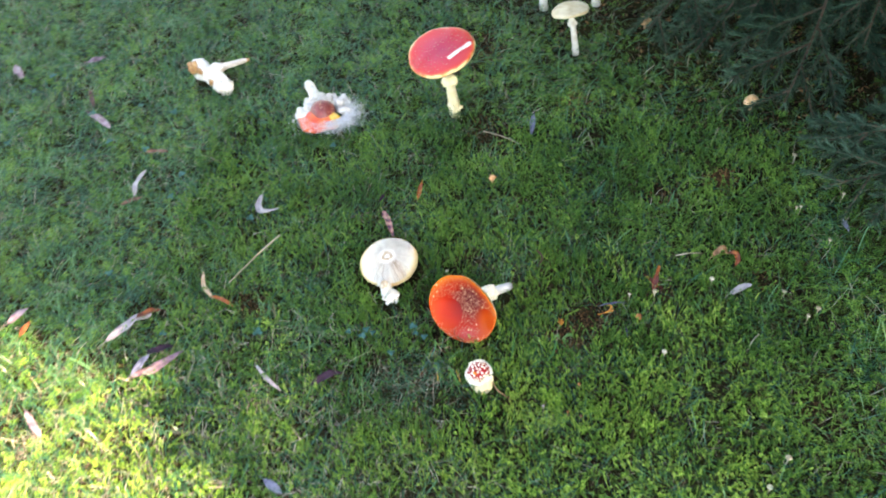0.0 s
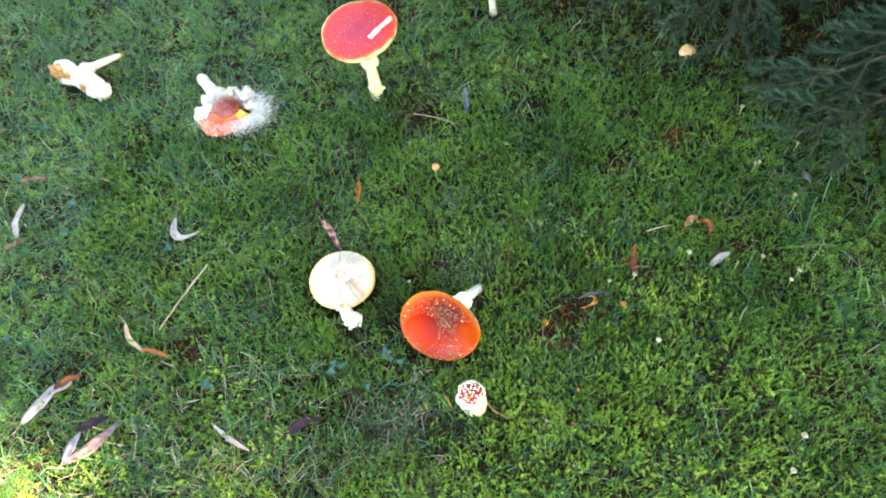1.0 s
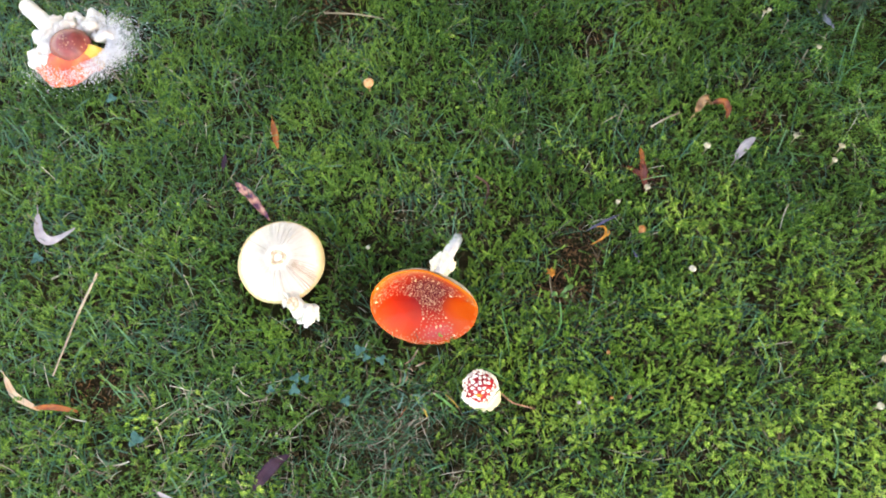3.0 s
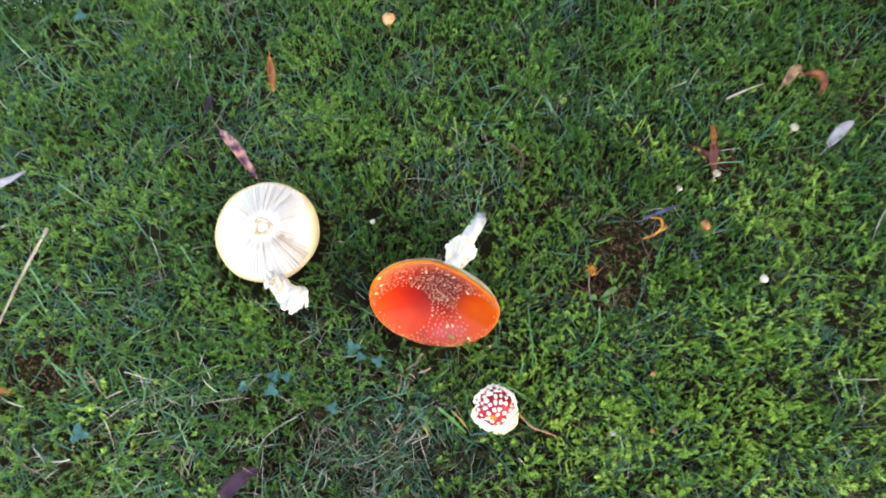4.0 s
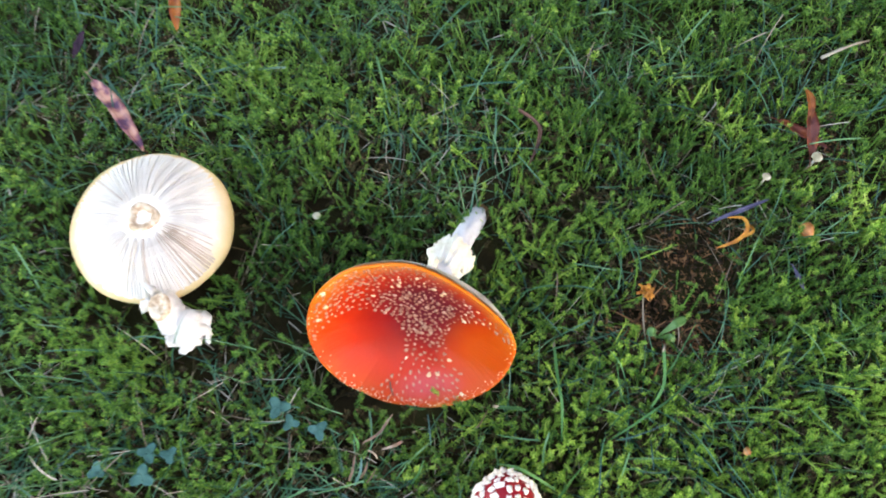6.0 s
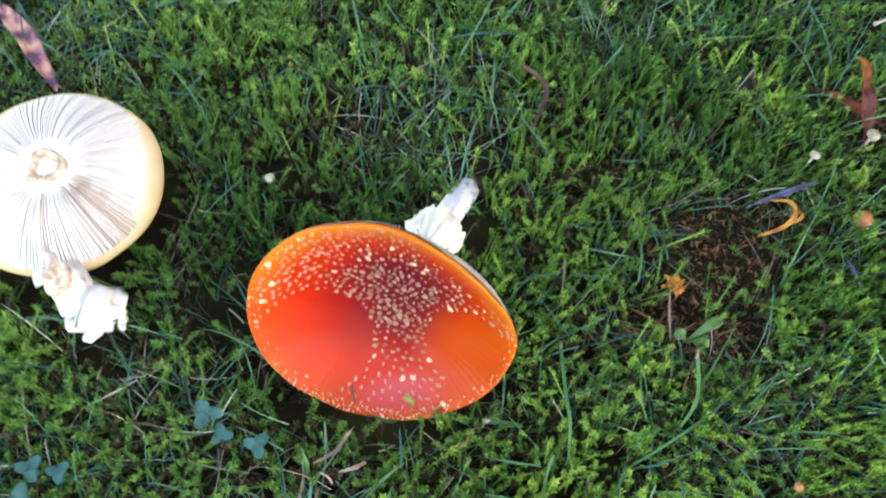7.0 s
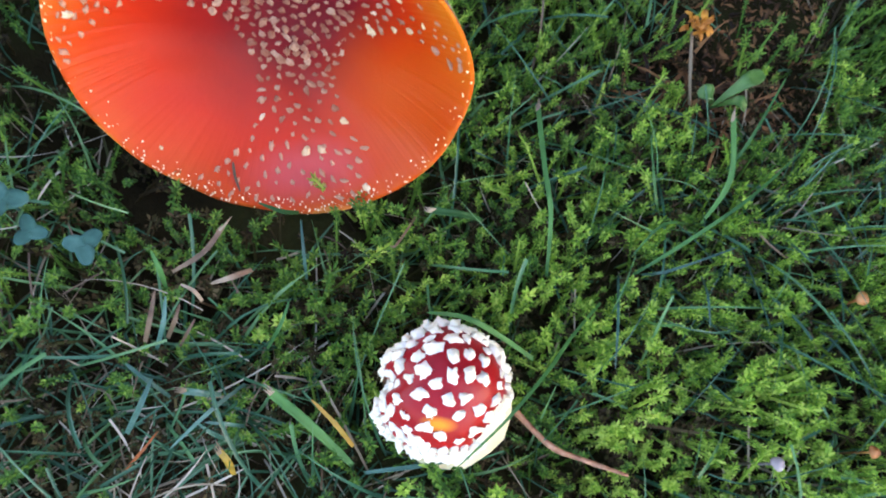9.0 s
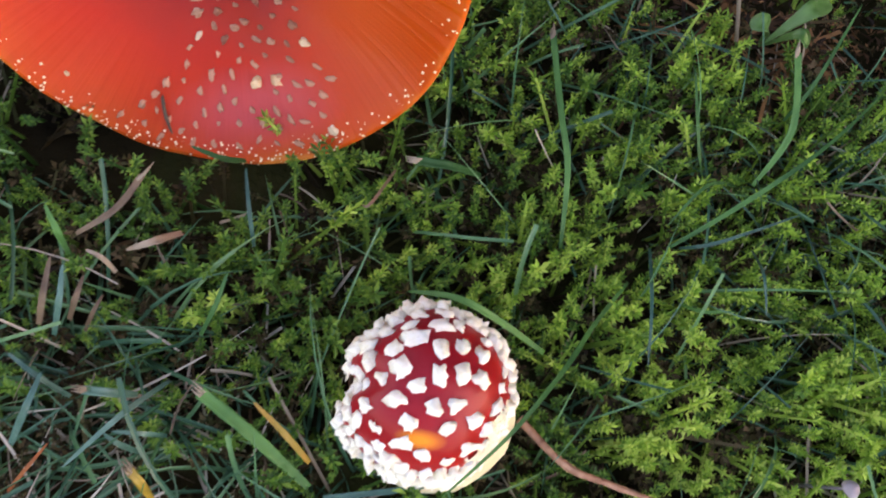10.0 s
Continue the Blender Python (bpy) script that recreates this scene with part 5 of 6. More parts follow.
broad_blade([(-0.0640, 0.8053, 0.005), (-0.0596, 0.8112, 0.013), (-0.0565, 0.8194, 0.014)], 0.0024, TAN_BLADE, "tan dead grass blade", False)
broad_blade([(-0.0568, 0.8048, 0.005), (-0.0525, 0.8081, 0.013), (-0.0499, 0.8132, 0.013)], 0.0022, TAN_BLADE, "brown dead grass blade", False)
broad_blade([(-0.0536, 0.8011, 0.005), (-0.0491, 0.8037, 0.013), (-0.0461, 0.8071, 0.014)], 0.0016, TAN_BLADE, "pale dead grass blade", False)
broad_blade([(-0.0506, 0.8251, 0.010), (-0.0392, 0.8274, 0.016), (-0.0311, 0.8341, 0.018)], 0.0018, TAN_BLADE, "silvery dry straw with a frayed end")
broad_blade([(-0.0255, 0.8201, 0.008), (-0.0315, 0.8178, 0.014), (-0.0396, 0.8182, 0.010)], 0.0028, TAN_BLADE, "brown withered grass leaf", False)
broad_blade([(-0.0436, 0.8141, 0.006), (-0.0450, 0.8166, 0.013), (-0.0487, 0.8199, 0.012)], 0.0018, TAN_BLADE, "dull dead grass blade", False)
broad_blade([(0.0339, 0.8262, 0.006), (0.0238, 0.8164, 0.012), (0.0218, 0.8171, 0.010)], 0.0012, TAN_BLADE, "curled dry thread of grass", False)


# ---- spruces ----
def needles_on(rng, p, q, count, length, width, verts, tris):
    """Needles set round a shoot from p to q."""
    d = (q - p).normalized()
    s = d.orthogonal().normalized()
    u = d.cross(s)
    for k in range(count):
        f = (k + rng.random()) / count
        a = rng.uniform(0, 2 * math.pi)
        out = s * math.cos(a) + u * math.sin(a)
        if out.z < -0.55:
            out.z *= 0.4
        c = p.lerp(q, f)
        tip = c + (out * 0.75 + d * rng.uniform(0.5, 1.0)).normalized() * length * rng.uniform(0.75, 1.1)
        w = d.cross(out).normalized() * width / 2
        b = len(verts)
        verts += [c - w, c + w, tip]
        tris.append((b, b + 1, b + 2))


def bough_meshes(seed, length, near):
    """The wood and the needles of one flat drooping bough along +x."""
    rng = random.Random(seed)
    verts, tris = [], []
    wood = bmesh.new()
    line = [Vector((length * f, 0.03 * math.sin(f * 4 + seed), -0.20 * length * f ** 1.6 + 0.05 * length * max(0, f - 0.75) * 4)) for f in np.linspace(0, 1, 14)]

    def stick(pts, r0, r1):
        rows = []
        for k, p in enumerate(pts):
            d = (pts[min(k + 1, len(pts) - 1)] - pts[max(k - 1, 0)]).normalized()
            s = d.orthogonal().normalized()
            u = d.cross(s)
            r = r0 + (r1 - r0) * k / (len(pts) - 1)
            rows.append([wood.verts.new(p + (s * math.cos(a) + u * math.sin(a)) * r) for a in (0, 1.57, 3.14, 4.71)])
        for p, q in zip(rows, rows[1:]):
            for j in range(4):
                wood.faces.new((p[j], p[(j + 1) % 4], q[(j + 1) % 4], q[j]))
        wood.faces.new(rows[-1])

    stick(line, 0.006 if near else 0.012, 0.0016)
    size = (0.018, 0.0021) if near else (0.055, 0.030)
    dense = 2000 if near else 70
    step = 0.045 if near else 0.05
    at = length * (0.35 if near else 0.12)
    side = 1
    while at < length * 0.985:
        f = at / length
        i = min(int(f * 13), 12)
        p = line[i].lerp(line[i + 1], f * 13 - i)
        d = (line[i + 1] - line[i]).normalized()
        out = Vector((0, side, 0))
        long = (0.36 if near else 0.42) * length ** 0.5 * (1 - f) ** 0.6 * rng.uniform(0.7, 1.1) + 0.03
        way = (d * rng.uniform(0.7, 1.0) + out * rng.uniform(0.6, 0.95) + Vector((0, 0, rng.uniform(-0.28, -0.02)))).normalized()
        q = p + way * long - Vector((0, 0, 0.10 * long))
        mid = p.lerp(q, 0.5) + Vector((0, 0, 0.03 * long))
        if near or rng.random() < 0.5:
            stick([p, mid, q], 0.0022, 0.0009)
        for a, b in ((p, mid), (mid, q)):
            needles_on(rng, a, b, int(dense * (b - a).length), *size, verts, tris)
        if long > 0.10:
            for g in (0.3, 0.5, 0.7, 0.85):
                for sd in (-1, 1):
                    c = p.lerp(mid, g * 2) if g < 0.5 else mid.lerp(q, g * 2 - 1)
                    e = c + (way * 0.8 + way.cross(Vector((0, 0, 1))) * sd * 0.7 + Vector((0, 0, rng.uniform(-0.3, 0.0)))).normalized() * long * 0.38 * (1.15 - g)
                    if near:
                        stick([c, e], 0.0013, 0.0007)
                    needles_on(rng, c, e, int(dense * (e - c).length), *size, verts, tris)
        side = -side
        at += step * rng.uniform(0.7, 1.3)
    for a, b in zip(line[4:], line[5:]):
        needles_on(rng, a, b, int(dense * (b - a).length), *size, verts, tris)
    mesh = bpy.data.meshes.new("bough")
    wood.to_mesh(mesh)
    wood.free()
    mesh.materials.append(BARK)
    return mesh, mesh_from("foliage", np.array(verts), np.array(tris), SPRUCE)


def trunk_mesh(height, r):
    n = 16
    return tube([(0.03 * math.sin(k * 0.7), 0.03 * math.cos(k * 0.9), -0.1 + (height + 0.1) * k / n) for k in range(n + 1)], [r * (1.25 if k == 0 else 1) * (1 - 0.93 * k / n) for k in range(n + 1)], 14, 0.15)


CROWN = [bough_meshes(s, 1.0, False) for s in (1, 2, 3)]


def add_bough(root, meshes, m):
    wood = part("bough", meshes[0], None, root, "", m)
    part("foliage", meshes[1], None, wood, "", m)


def bough_pose(start, tip, length, roll=0.0):
    """Lays a bough of a given length so that it starts and ends at two places."""
    a, b = Vector(start), Vector(tip)
    d = b - a
    flat = math.hypot(d.x, d.y)
    yaw = math.atan2(d.y, d.x)
    k = d.length / (length * 1.02)
    pitch = -math.atan2(d.z, flat) - math.atan2(0.15, 1.0)
    return Matrix.Translation(a) @ Matrix.Rotation(yaw, 4, "Z") @ Matrix.Rotation(pitch, 4, "Y") @ Matrix.Rotation(radians(roll), 4, "X") @ Matrix.Diagonal((k, k, k, 1))


def spruce(x, y, height, reach, label, seed, low, ring=8, uneven=(0.85, 1.1)):
    rng = random.Random(seed)
    root = thing("spruce_tree", label, "tree", (x, y, -0.02))
    part("trunk", trunk_mesh(height, 0.11), BARK, root, "", Matrix.Translation((x, y, 0)))
    z = low
    turn = 0.0
    while z < height - 0.15:
        out = reach * (1 - z / height) ** 0.85 + 0.12
        count = ring if z < height * 0.6 else ring - 1
        for k in range(count):
            a = turn + 2 * math.pi * k / count + rng.uniform(-0.2, 0.2)
            s = out * rng.uniform(*uneven)
            add_bough(root, CROWN[rng.randrange(3)], pose(x, y, z, 0, rng.uniform(-4, 8), math.degrees(a)) @ Matrix.Diagonal((s, s * 1.15, s, 1)))
        z += 0.19 + 0.05 * rng.random()
        turn += 0.37
    return root


NEAR = [bough_meshes(s, 1.0, True) for s in (11, 12, 13)]


def low_boughs(root, x, y, tips, kit=NEAR):
    for k, (tx, ty, tz, h) in enumerate(tips):
        add_bough(root, kit[k % 3], bough_pose((x, y, h), (tx, ty, tz), 1.0, (k * 7 % 5 - 2) * 8))


back_tree = spruce(1.15, 2.70, 4.2, 1.6, "blue-green spruce with low drooping boughs at the lawn's edge", 4, 0.80, 11)
low_boughs(back_tree, 1.15, 2.70, ((0.65, 1.37, 0.05, 0.55), (0.47, 1.55, 0.05, 0.5), (0.35, 1.66, 0.05, 0.45), (0.58, 1.62, 0.10, 0.6), (0.77, 1.50, 0.10, 0.6), (0.84, 1.60, 0.20, 0.7)))
low_boughs(back_tree, 1.15, 2.70, ((0.67, 1.74, 0.22, 0.7), (0.92, 1.70, 0.28, 0.75), (0.46, 1.84, 0.16, 0.6), (0.98, 1.52, 0.30, 0.8), (0.60, 1.92, 0.32, 0.75), (0.80, 1.82, 0.42, 0.9), (1.05, 1.75, 0.45, 0.9), (0.75, 1.66, 0.50, 1.0)))
side_tree = spruce(1.75, 1.45, 4.6, 1.30, "young spruce whose low boughs hang over the moss", 7, 0.95, 8)
low_boughs(side_tree, 1.75, 1.45, ((0.660, 1.135, 0.05, 0.30), (0.650, 1.255, 0.06, 0.35), (0.88, 1.24, 0.24, 0.6), (0.80, 1.30, 0.09, 0.45), (0.86, 1.13, 0.06, 0.4), (0.90, 1.42, 0.16, 0.5), (1.0, 1.05, 0.12, 0.5)))
# Unseen boughs, added only to block skylight from the lawn's right side.
low_boughs(side_tree, 1.75, 1.45, ((0.70, 1.05, 1.05, 1.5), (0.62, 1.25, 1.15, 1.6), (0.66, 1.45, 1.10, 1.6), (0.75, 0.88, 1.15, 1.6), (0.60, 1.15, 1.45, 1.9), (0.58, 1.38, 1.50, 2.0), (0.70, 0.95, 1.55, 2.0), (0.72, 1.60, 1.30, 1.8)), CROWN)
low_boughs(side_tree, 1.75, 1.45, ((1.02, 1.20, 0.55, 0.85), (1.00, 1.00, 0.50, 0.8), (1.08, 0.82, 0.55, 0.85), (1.05, 1.38, 0.62, 0.95), (1.15, 0.98, 0.80, 1.1), (1.12, 1.22, 0.85, 1.15)), CROWN)
# Unseen spruce added to cast the shade over the lawn.
shade_tree = spruce(3.35, 0.93, 6.5, 1.9, "tall dense unseen spruce added to shade the lawn", 9, 0.35, 11, (0.84, 0.92))
# Extra unseen boughs, placed to shape the edge of the sunlit patch.
for k in range(14):
    z = 1.98 + 0.04 * k
    add_bough(shade_tree, CROWN[k % 3], bough_pose((3.35, 0.93, z + 0.35), (3.05 + 0.18 * (k % 4), -0.40, z), 1.0, 20 * (k % 3 - 1)))
for k in range(15):
    z = 1.10 + 0.042 * k
    add_bough(shade_tree, CROWN[k % 3], bough_pose((3.35, 0.93, z + 0.45), (3.0 + 0.2 * (k % 4), -0.86 - 0.04 * (k % 2), z), 1.0, 20 * (k % 3 - 1)))


# ---- lawn: moss, grass, straw ----
BARE = ((0.195, 0.885, 0.036), (0.225, 0.905, 0.028), (0.170, 0.855, 0.026), (-0.413, 0.923, 0.035), (0.561, 0.725, 0.018), (0.018, 1.390, 0.045), (-0.02, 1.69, 0.06), (0.345, 0.960, 0.022), (0.49, 1.239, 0.03), (0.530, 0.985, 0.025), (0.078, 0.986, 0.022), (-0.075, 0.930, 0.022), (0.205, 0.835, 0.016), (0.37, 1.2, 0.03))
COVER = ((-0.1572, 1.0048, 0.0565, 0.0565), (0.0249, 0.7625, 0.020, 0.020), (-0.008, 0.878, 0.042, 0.020), (-0.016, 0.852, 0.032, 0.014), (-0.010, 0.8425, 0.028, 0.008), (0.045, 0.940, 0.034, 0.016), (-0.365, 1.43, 0.040, 0.040), (-0.65, 1.572, 0.055, 0.03), (-0.148, 0.930, 0.018, 0.018))
RNG = np.random.RandomState(3)


def clear_of(x, y, bare_too=1.0, wider=1.05):
    keep = np.ones(len(x), bool)
    for cx, cy, rx, ry in COVER:
        keep &= ((x - cx) / rx) ** 2 + ((y - cy) / ry) ** 2 > wider ** 2
    for cx, cy, r in BARE:
        d = np.hypot(x - cx, y - cy) / r + 0.35 * rough_field(x, y, 0.03, 5)
        keep &= (d > 1) | (RNG.rand(len(x)) > bare_too)
    return keep


def points_in(x0, x1, y0, y1, density, hole=None):
    n = int((x1 - x0) * (y1 - y0) * density)
    x, y = RNG.uniform(x0, x1, n), RNG.uniform(y0, y1, n)
    if hole:
        out = (x < hole[0]) | (x > hole[1]) | (y < hole[2]) | (y > hole[3])
        x, y = x[out], y[out]
    return x, y


def shoot_template(seed, whorls, leaf_len, wide, plain=0.0, stem=True):
    """One moss shoot of unit height: stem and whorls of small pointed recurved leaves."""
    rng = random.Random(seed)
    verts, tris = [], []
    for z, count, rise in whorls:
        for k in range(count):
            a = 2 * math.pi * (k + rng.uniform(-0.3, 0.3)) / count + z * 5
            l = leaf_len * rng.uniform(0.75, 1.2)
            c, s = math.cos(a), math.sin(a)
            up = rise + rng.uniform(-0.2, 0.2)
            b = len(verts)
            verts.append((0.02 * c, 0.02 * s, z))
            for side in (-1, 1):
                verts.append((0.45 * l * c - side * wide * l * s, 0.45 * l * s + side * wide * l * c, z + 0.45 * l * up + 0.04 * l))
            verts.append((l * c, l * s, z + l * up * 0.75))
            tris += [(b, b + 1, b + 3), (b, b + 3, b + 2)] if z > plain else [(b + 1, b + 2, b + 3)]
    b = len(verts)
    if not stem:
        return np.array(verts), np.array(tris)
    for z, r in ((0.0, 0.035), (1.0, 0.02)):
        for a in (0, 2.1, 4.2):
            verts.append((r * math.cos(a), r * math.sin(a), z))
    for j in range(3):
        i = (j + 1) % 3
        tris += [(b + j, b + i, b + 3 + i), (b + j, b + 3 + i, b + 3 + j)]
    return np.array(verts), np.array(tris)


def plant(name, label, x, y, templates, low, high, mat, category, lean=0.5, broad=1.0):
    """Sets shoots over the ground, each leaning, turned and sized at random, into one object."""
    V, T, offset = [], [], 0
    which = RNG.randint(0, len(templates), len(x))
    tuft = 0.5 + 0.5 * rough_field(x, y, 0.035, 21)
    height = low + (high - low) * np.clip(0.65 * tuft + 0.35 * RNG.rand(len(x)), 0, 1)
    for k, (tv, tt) in enumerate(templates):
        sel = which == k
        n = sel.sum()
        if not n:
            continue
        a = RNG.uniform(0, 2 * math.pi, n)
        h = height[sel]
        w = h * RNG.uniform(0.8, 1.15, n) * broad
        lx, ly = RNG.normal(0, lean, n), RNG.normal(0, lean, n)
        vx = tv[None, :, 0] * np.cos(a)[:, None] - tv[None, :, 1] * np.sin(a)[:, None]
        vy = tv[None, :, 0] * np.sin(a)[:, None] + tv[None, :, 1] * np.cos(a)[:, None]
        vz = np.broadcast_to(tv[None, :, 2], vx.shape)
        px = x[sel][:, None] + vx * w[:, None] + vz * (h * lx)[:, None]
        py = y[sel][:, None] + vy * w[:, None] + vz * (h * ly)[:, None]
        pz = ground_z(x[sel], y[sel])[:, None] + vz * h[:, None] - (vx * lx[:, None] + vy * ly[:, None]) * w[:, None] * 0.6
        V.append(np.stack([px, py, pz], -1).reshape(-1, 3))
        T.append((tt[None] + (offset + np.arange(n) * len(tv))[:, None, None]).reshape(-1, 3))
        offset += n * len(tv)
    ob = new(name, mesh_from(name, np.concatenate(V), np.concatenate(T), mat))
    return tagged(ob, label, category, kind="stuff")


FINE = [shoot_template(s, ((0.42, 4, 0.1), (0.60, 5, 0.1), (0.74, 6, 0.0), (0.86, 8, 0.15), (0.95, 7, 0.5), (1.0, 5, 1.2)), 0.092, 0.22, 0.8) for s in range(5)]
MIDDLE = [shoot_template(s, ((0.72, 5, 0.05), (0.88, 7, 0.25), (1.0, 6, 0.9)), 0.115, 0.27, 0.95) for s in range(10, 14)]
COARSE = [shoot_template(s, ((0.55, 4, 0.3), (0.80, 5, 0.4), (1.0, 5, 0.9)), 0.15, 0.20, 2.0, False) for s in range(20, 24)]
A_BOX, B_BOX, C_BOX = (-0.24, 0.36, 0.64, 1.05), (-0.62, 0.62, 0.5, 1.42), (-1.5, 1.2, 0.33, 2.2)


def mossy(x, y):
    """Where moss is thick rather than grass: thicker to the right."""
    f = 0.68 + 0.30 * rough_field(x, y, 0.16, 31) + 0.22 * rough_field(x, y, 0.05, 32) + 0.25 * np.clip(x, -0.6, 0.4)
    # Thinned towards the spruce so that dark soil stands in for its shade.
    f = f - 3.0 * np.clip((x - 0.45) * 0.75 + (y - 1.38), 0, 0.6)
    f = f - 0.75 * np.exp(-(((x + 0.075) / 0.105) ** 2 + ((y - 0.765) / 0.045) ** 2))
    f = f + 0.5 * np.exp(-(((x - 0.16) / 0.13) ** 2 + ((y - 0.77) / 0.09) ** 2))
    return RNG.rand(len(x)) < np.clip(f, 0.05, 1)


def yellowish(x, y):
    """Where the moss is of the paler, yellow-green kind, partly to imitate sunlit ground."""
    # The last term brightens the near right like partial sunlight, by moss colour.
    f = 0.30 * rough_field(x, y, 0.30, 51) + 0.25 * rough_field(x, y, 0.10, 52) + 1.3 * np.clip(x - 0.10, -0.25, 0.12) - 1.4 * np.clip(y - 0.85, -0.25, 0.5) + 0.7 * np.exp(-(((x - 0.18) / 0.10) ** 2 + ((y - 0.71) / 0.07) ** 2))
    # Paler moss boosts the sun patch; less of it far right imitates shade.
    f = f + 1.2 * np.clip((0.80 - y) * 4, 0, 1) * np.clip((-0.28 - x) * 5, 0, 1) - 2.2 * np.clip(x - 0.34, 0, 0.5)
    return f + 0.25 * RNG.normal(0, 1, len(x)) > 0.22


for box, hole, density, kit, low, high, broad, lean in ((A_BOX, None, 52000, FINE, 0.009, 0.029, 1.0, 0.32), (B_BOX, A_BOX, 33000, MIDDLE, 0.010, 0.026, 1.15, 0.45), (C_BOX, B_BOX, 15500, COARSE, 0.012, 0.026, 1.85, 0.5)):
    x, y = points_in(*box, density, hole)
    keep = clear_of(x, y, 0.84) & mossy(x, y)
    x, y = x[keep], y[keep]
    pale = yellowish(x, y)
    plant("moss", "springy green moss carpet of starry shoots", x[~pale], y[~pale], kit, low, high, MOSS, "moss", lean, broad)
    plant("moss", "paler yellow-green moss in patches among grass, also standing in for sunlight", x[pale], y[pale], kit, low, high, MOSS_PALE, "moss", lean, broad)


THATCH = grained("thatch", [(0.2, (0.022, 0.015, 0.007)), (0.45, (0.060, 0.042, 0.016)), (0.65, (0.050, 0.062, 0.019)), (0.85, (0.15, 0.10, 0.05))], 20.0, 0.7, island=0.7, through_light=0.2, spec=0.2)
for box, hole, density, kit, size in ((A_BOX, None, 22000, MIDDLE, (0.007, 0.017)), (B_BOX, A_BOX, 15000, COARSE, (0.008, 0.018)), (C_BOX, B_BOX, 7000, COARSE, (0.010, 0.019))):
    x, y = points_in(*box, density, hole)
    keep = clear_of(x, y, 0.95) & (RNG.rand(len(x)) < np.clip(1.0 - 1.6 * (y - 0.95), 0.25, 1) * np.clip(1.0 + 2.0 * (x + 0.05), 0.5, 1))
    if box is not A_BOX:
        u, v = points_in(*box, density * 0.5, hole)
        low_keep = clear_of(u, v, 0.95)
        plant("moss", "short green moss filling the carpet", u[low_keep], v[low_keep], COARSE, 0.007, 0.016, MOSS, "moss", 0.6, 1.8)
    plant("dead_moss", "brown-olive dead moss low under the green carpet", x[keep], y[keep], kit, *size, THATCH, "moss", 0.7, 1.6)


def blades(x, y, length, width, rise, bend, seg, mat, name, label, folded, lift=(-0.002, -0.002)):
    """Many grass blades as one object, each an arching, tapering strip."""
    n = len(x)
    L, W = length[0] + (length[1] - length[0]) * RNG.rand(n) ** 1.6, RNG.uniform(*width, n)
    az = RNG.uniform(0, 2 * math.pi, n)
    el = np.radians(RNG.uniform(*rise, n))
    be = np.radians(RNG.uniform(*bend, n))
    side_bend = np.radians(RNG.normal(0, 26, n))
    p = np.stack([x, y, ground_z(x, y) + RNG.uniform(*lift, n)], -1)
    rows, step = [], L / seg
    cols = (-1, 0, 1) if folded else (-1, 1)
    cut = RNG.rand(n) < 0.35
    for k in range(seg + 1):
        f = k / seg
        e = el - be * f
        a = az + side_bend * f
        d = np.stack([np.cos(a) * np.cos(e), np.sin(a) * np.cos(e), np.sin(e)], -1)
        s = np.stack([-np.sin(a), np.cos(a), np.zeros(n)], -1)
        up = np.cross(d, s)
        taper = np.where(cut, 0.85, (1 - f ** 1.7)) * min(1, 0.6 + 1.5 * f) + 0.03
        w = (W * taper / 2)[:, None]
        rows.append(np.stack([p + s * w * c - up * w * (0.5 if c == 0 else 0) for c in cols], 1))
        p = p + d * step[:, None]
    rows = np.stack(rows, 1)
    mid = rows.mean(2)
    fits = (((mid[..., 0] + 0.0085) / 0.058) ** 2 + ((mid[..., 1] - 0.868) / 0.028) ** 2 > 1).all(1) & (((mid[..., 0] - 0.025) / 0.021) ** 2 + ((mid[..., 1] - 0.7635) / 0.021) ** 2 > 1).all(1)
    fits &= (((mid[..., 0] + 0.1572) / 0.054) ** 2 + ((mid[..., 1] - 1.005) / 0.054) ** 2 > 1).all(1)
    rows, mid = rows[fits], mid[fits]
    n = len(rows)
    V = rows.reshape(-1, 3)
    m = len(cols)
    per = (seg + 1) * m
    t = []
    for k in range(seg):
        for c in range(m - 1):
            q = k * m + c
            t += [(q, q + 1, q + m + 1), (q, q + m + 1, q + m)]
    T = (np.array(t)[None] + (np.arange(n) * per)[:, None, None]).reshape(-1, 3)
    ob = new(name, mesh_from(name, V, T, mat))
    tagged(ob, label, "grass", kind="stuff")
    return mid


def grassy(x, y, share=1.0):
    f = 0.45 - 0.35 * rough_field(x, y, 0.14, 31) + 0.25 * rough_field(x, y, 0.06, 41) - 0.35 * np.clip(x, -0.6, 0.4)
    f = f + 0.45 * np.exp(-(((x - 0.13) / 0.06) ** 2 + ((y - 0.83) / 0.05) ** 2)) + 0.6 * np.exp(-(((x + 0.09) / 0.09) ** 2 + ((y - 0.75) / 0.06) ** 2))
    # Grass also thins towards the spruce, darkening the ground in place of shade.
    f = np.clip(f, 0.10, 1) * np.clip(1 - 2.2 * np.clip((x - 0.45) * 0.75 + (y - 1.38), 0, 0.6), 0.15, 1)
    return RNG.rand(len(x)) < f * share


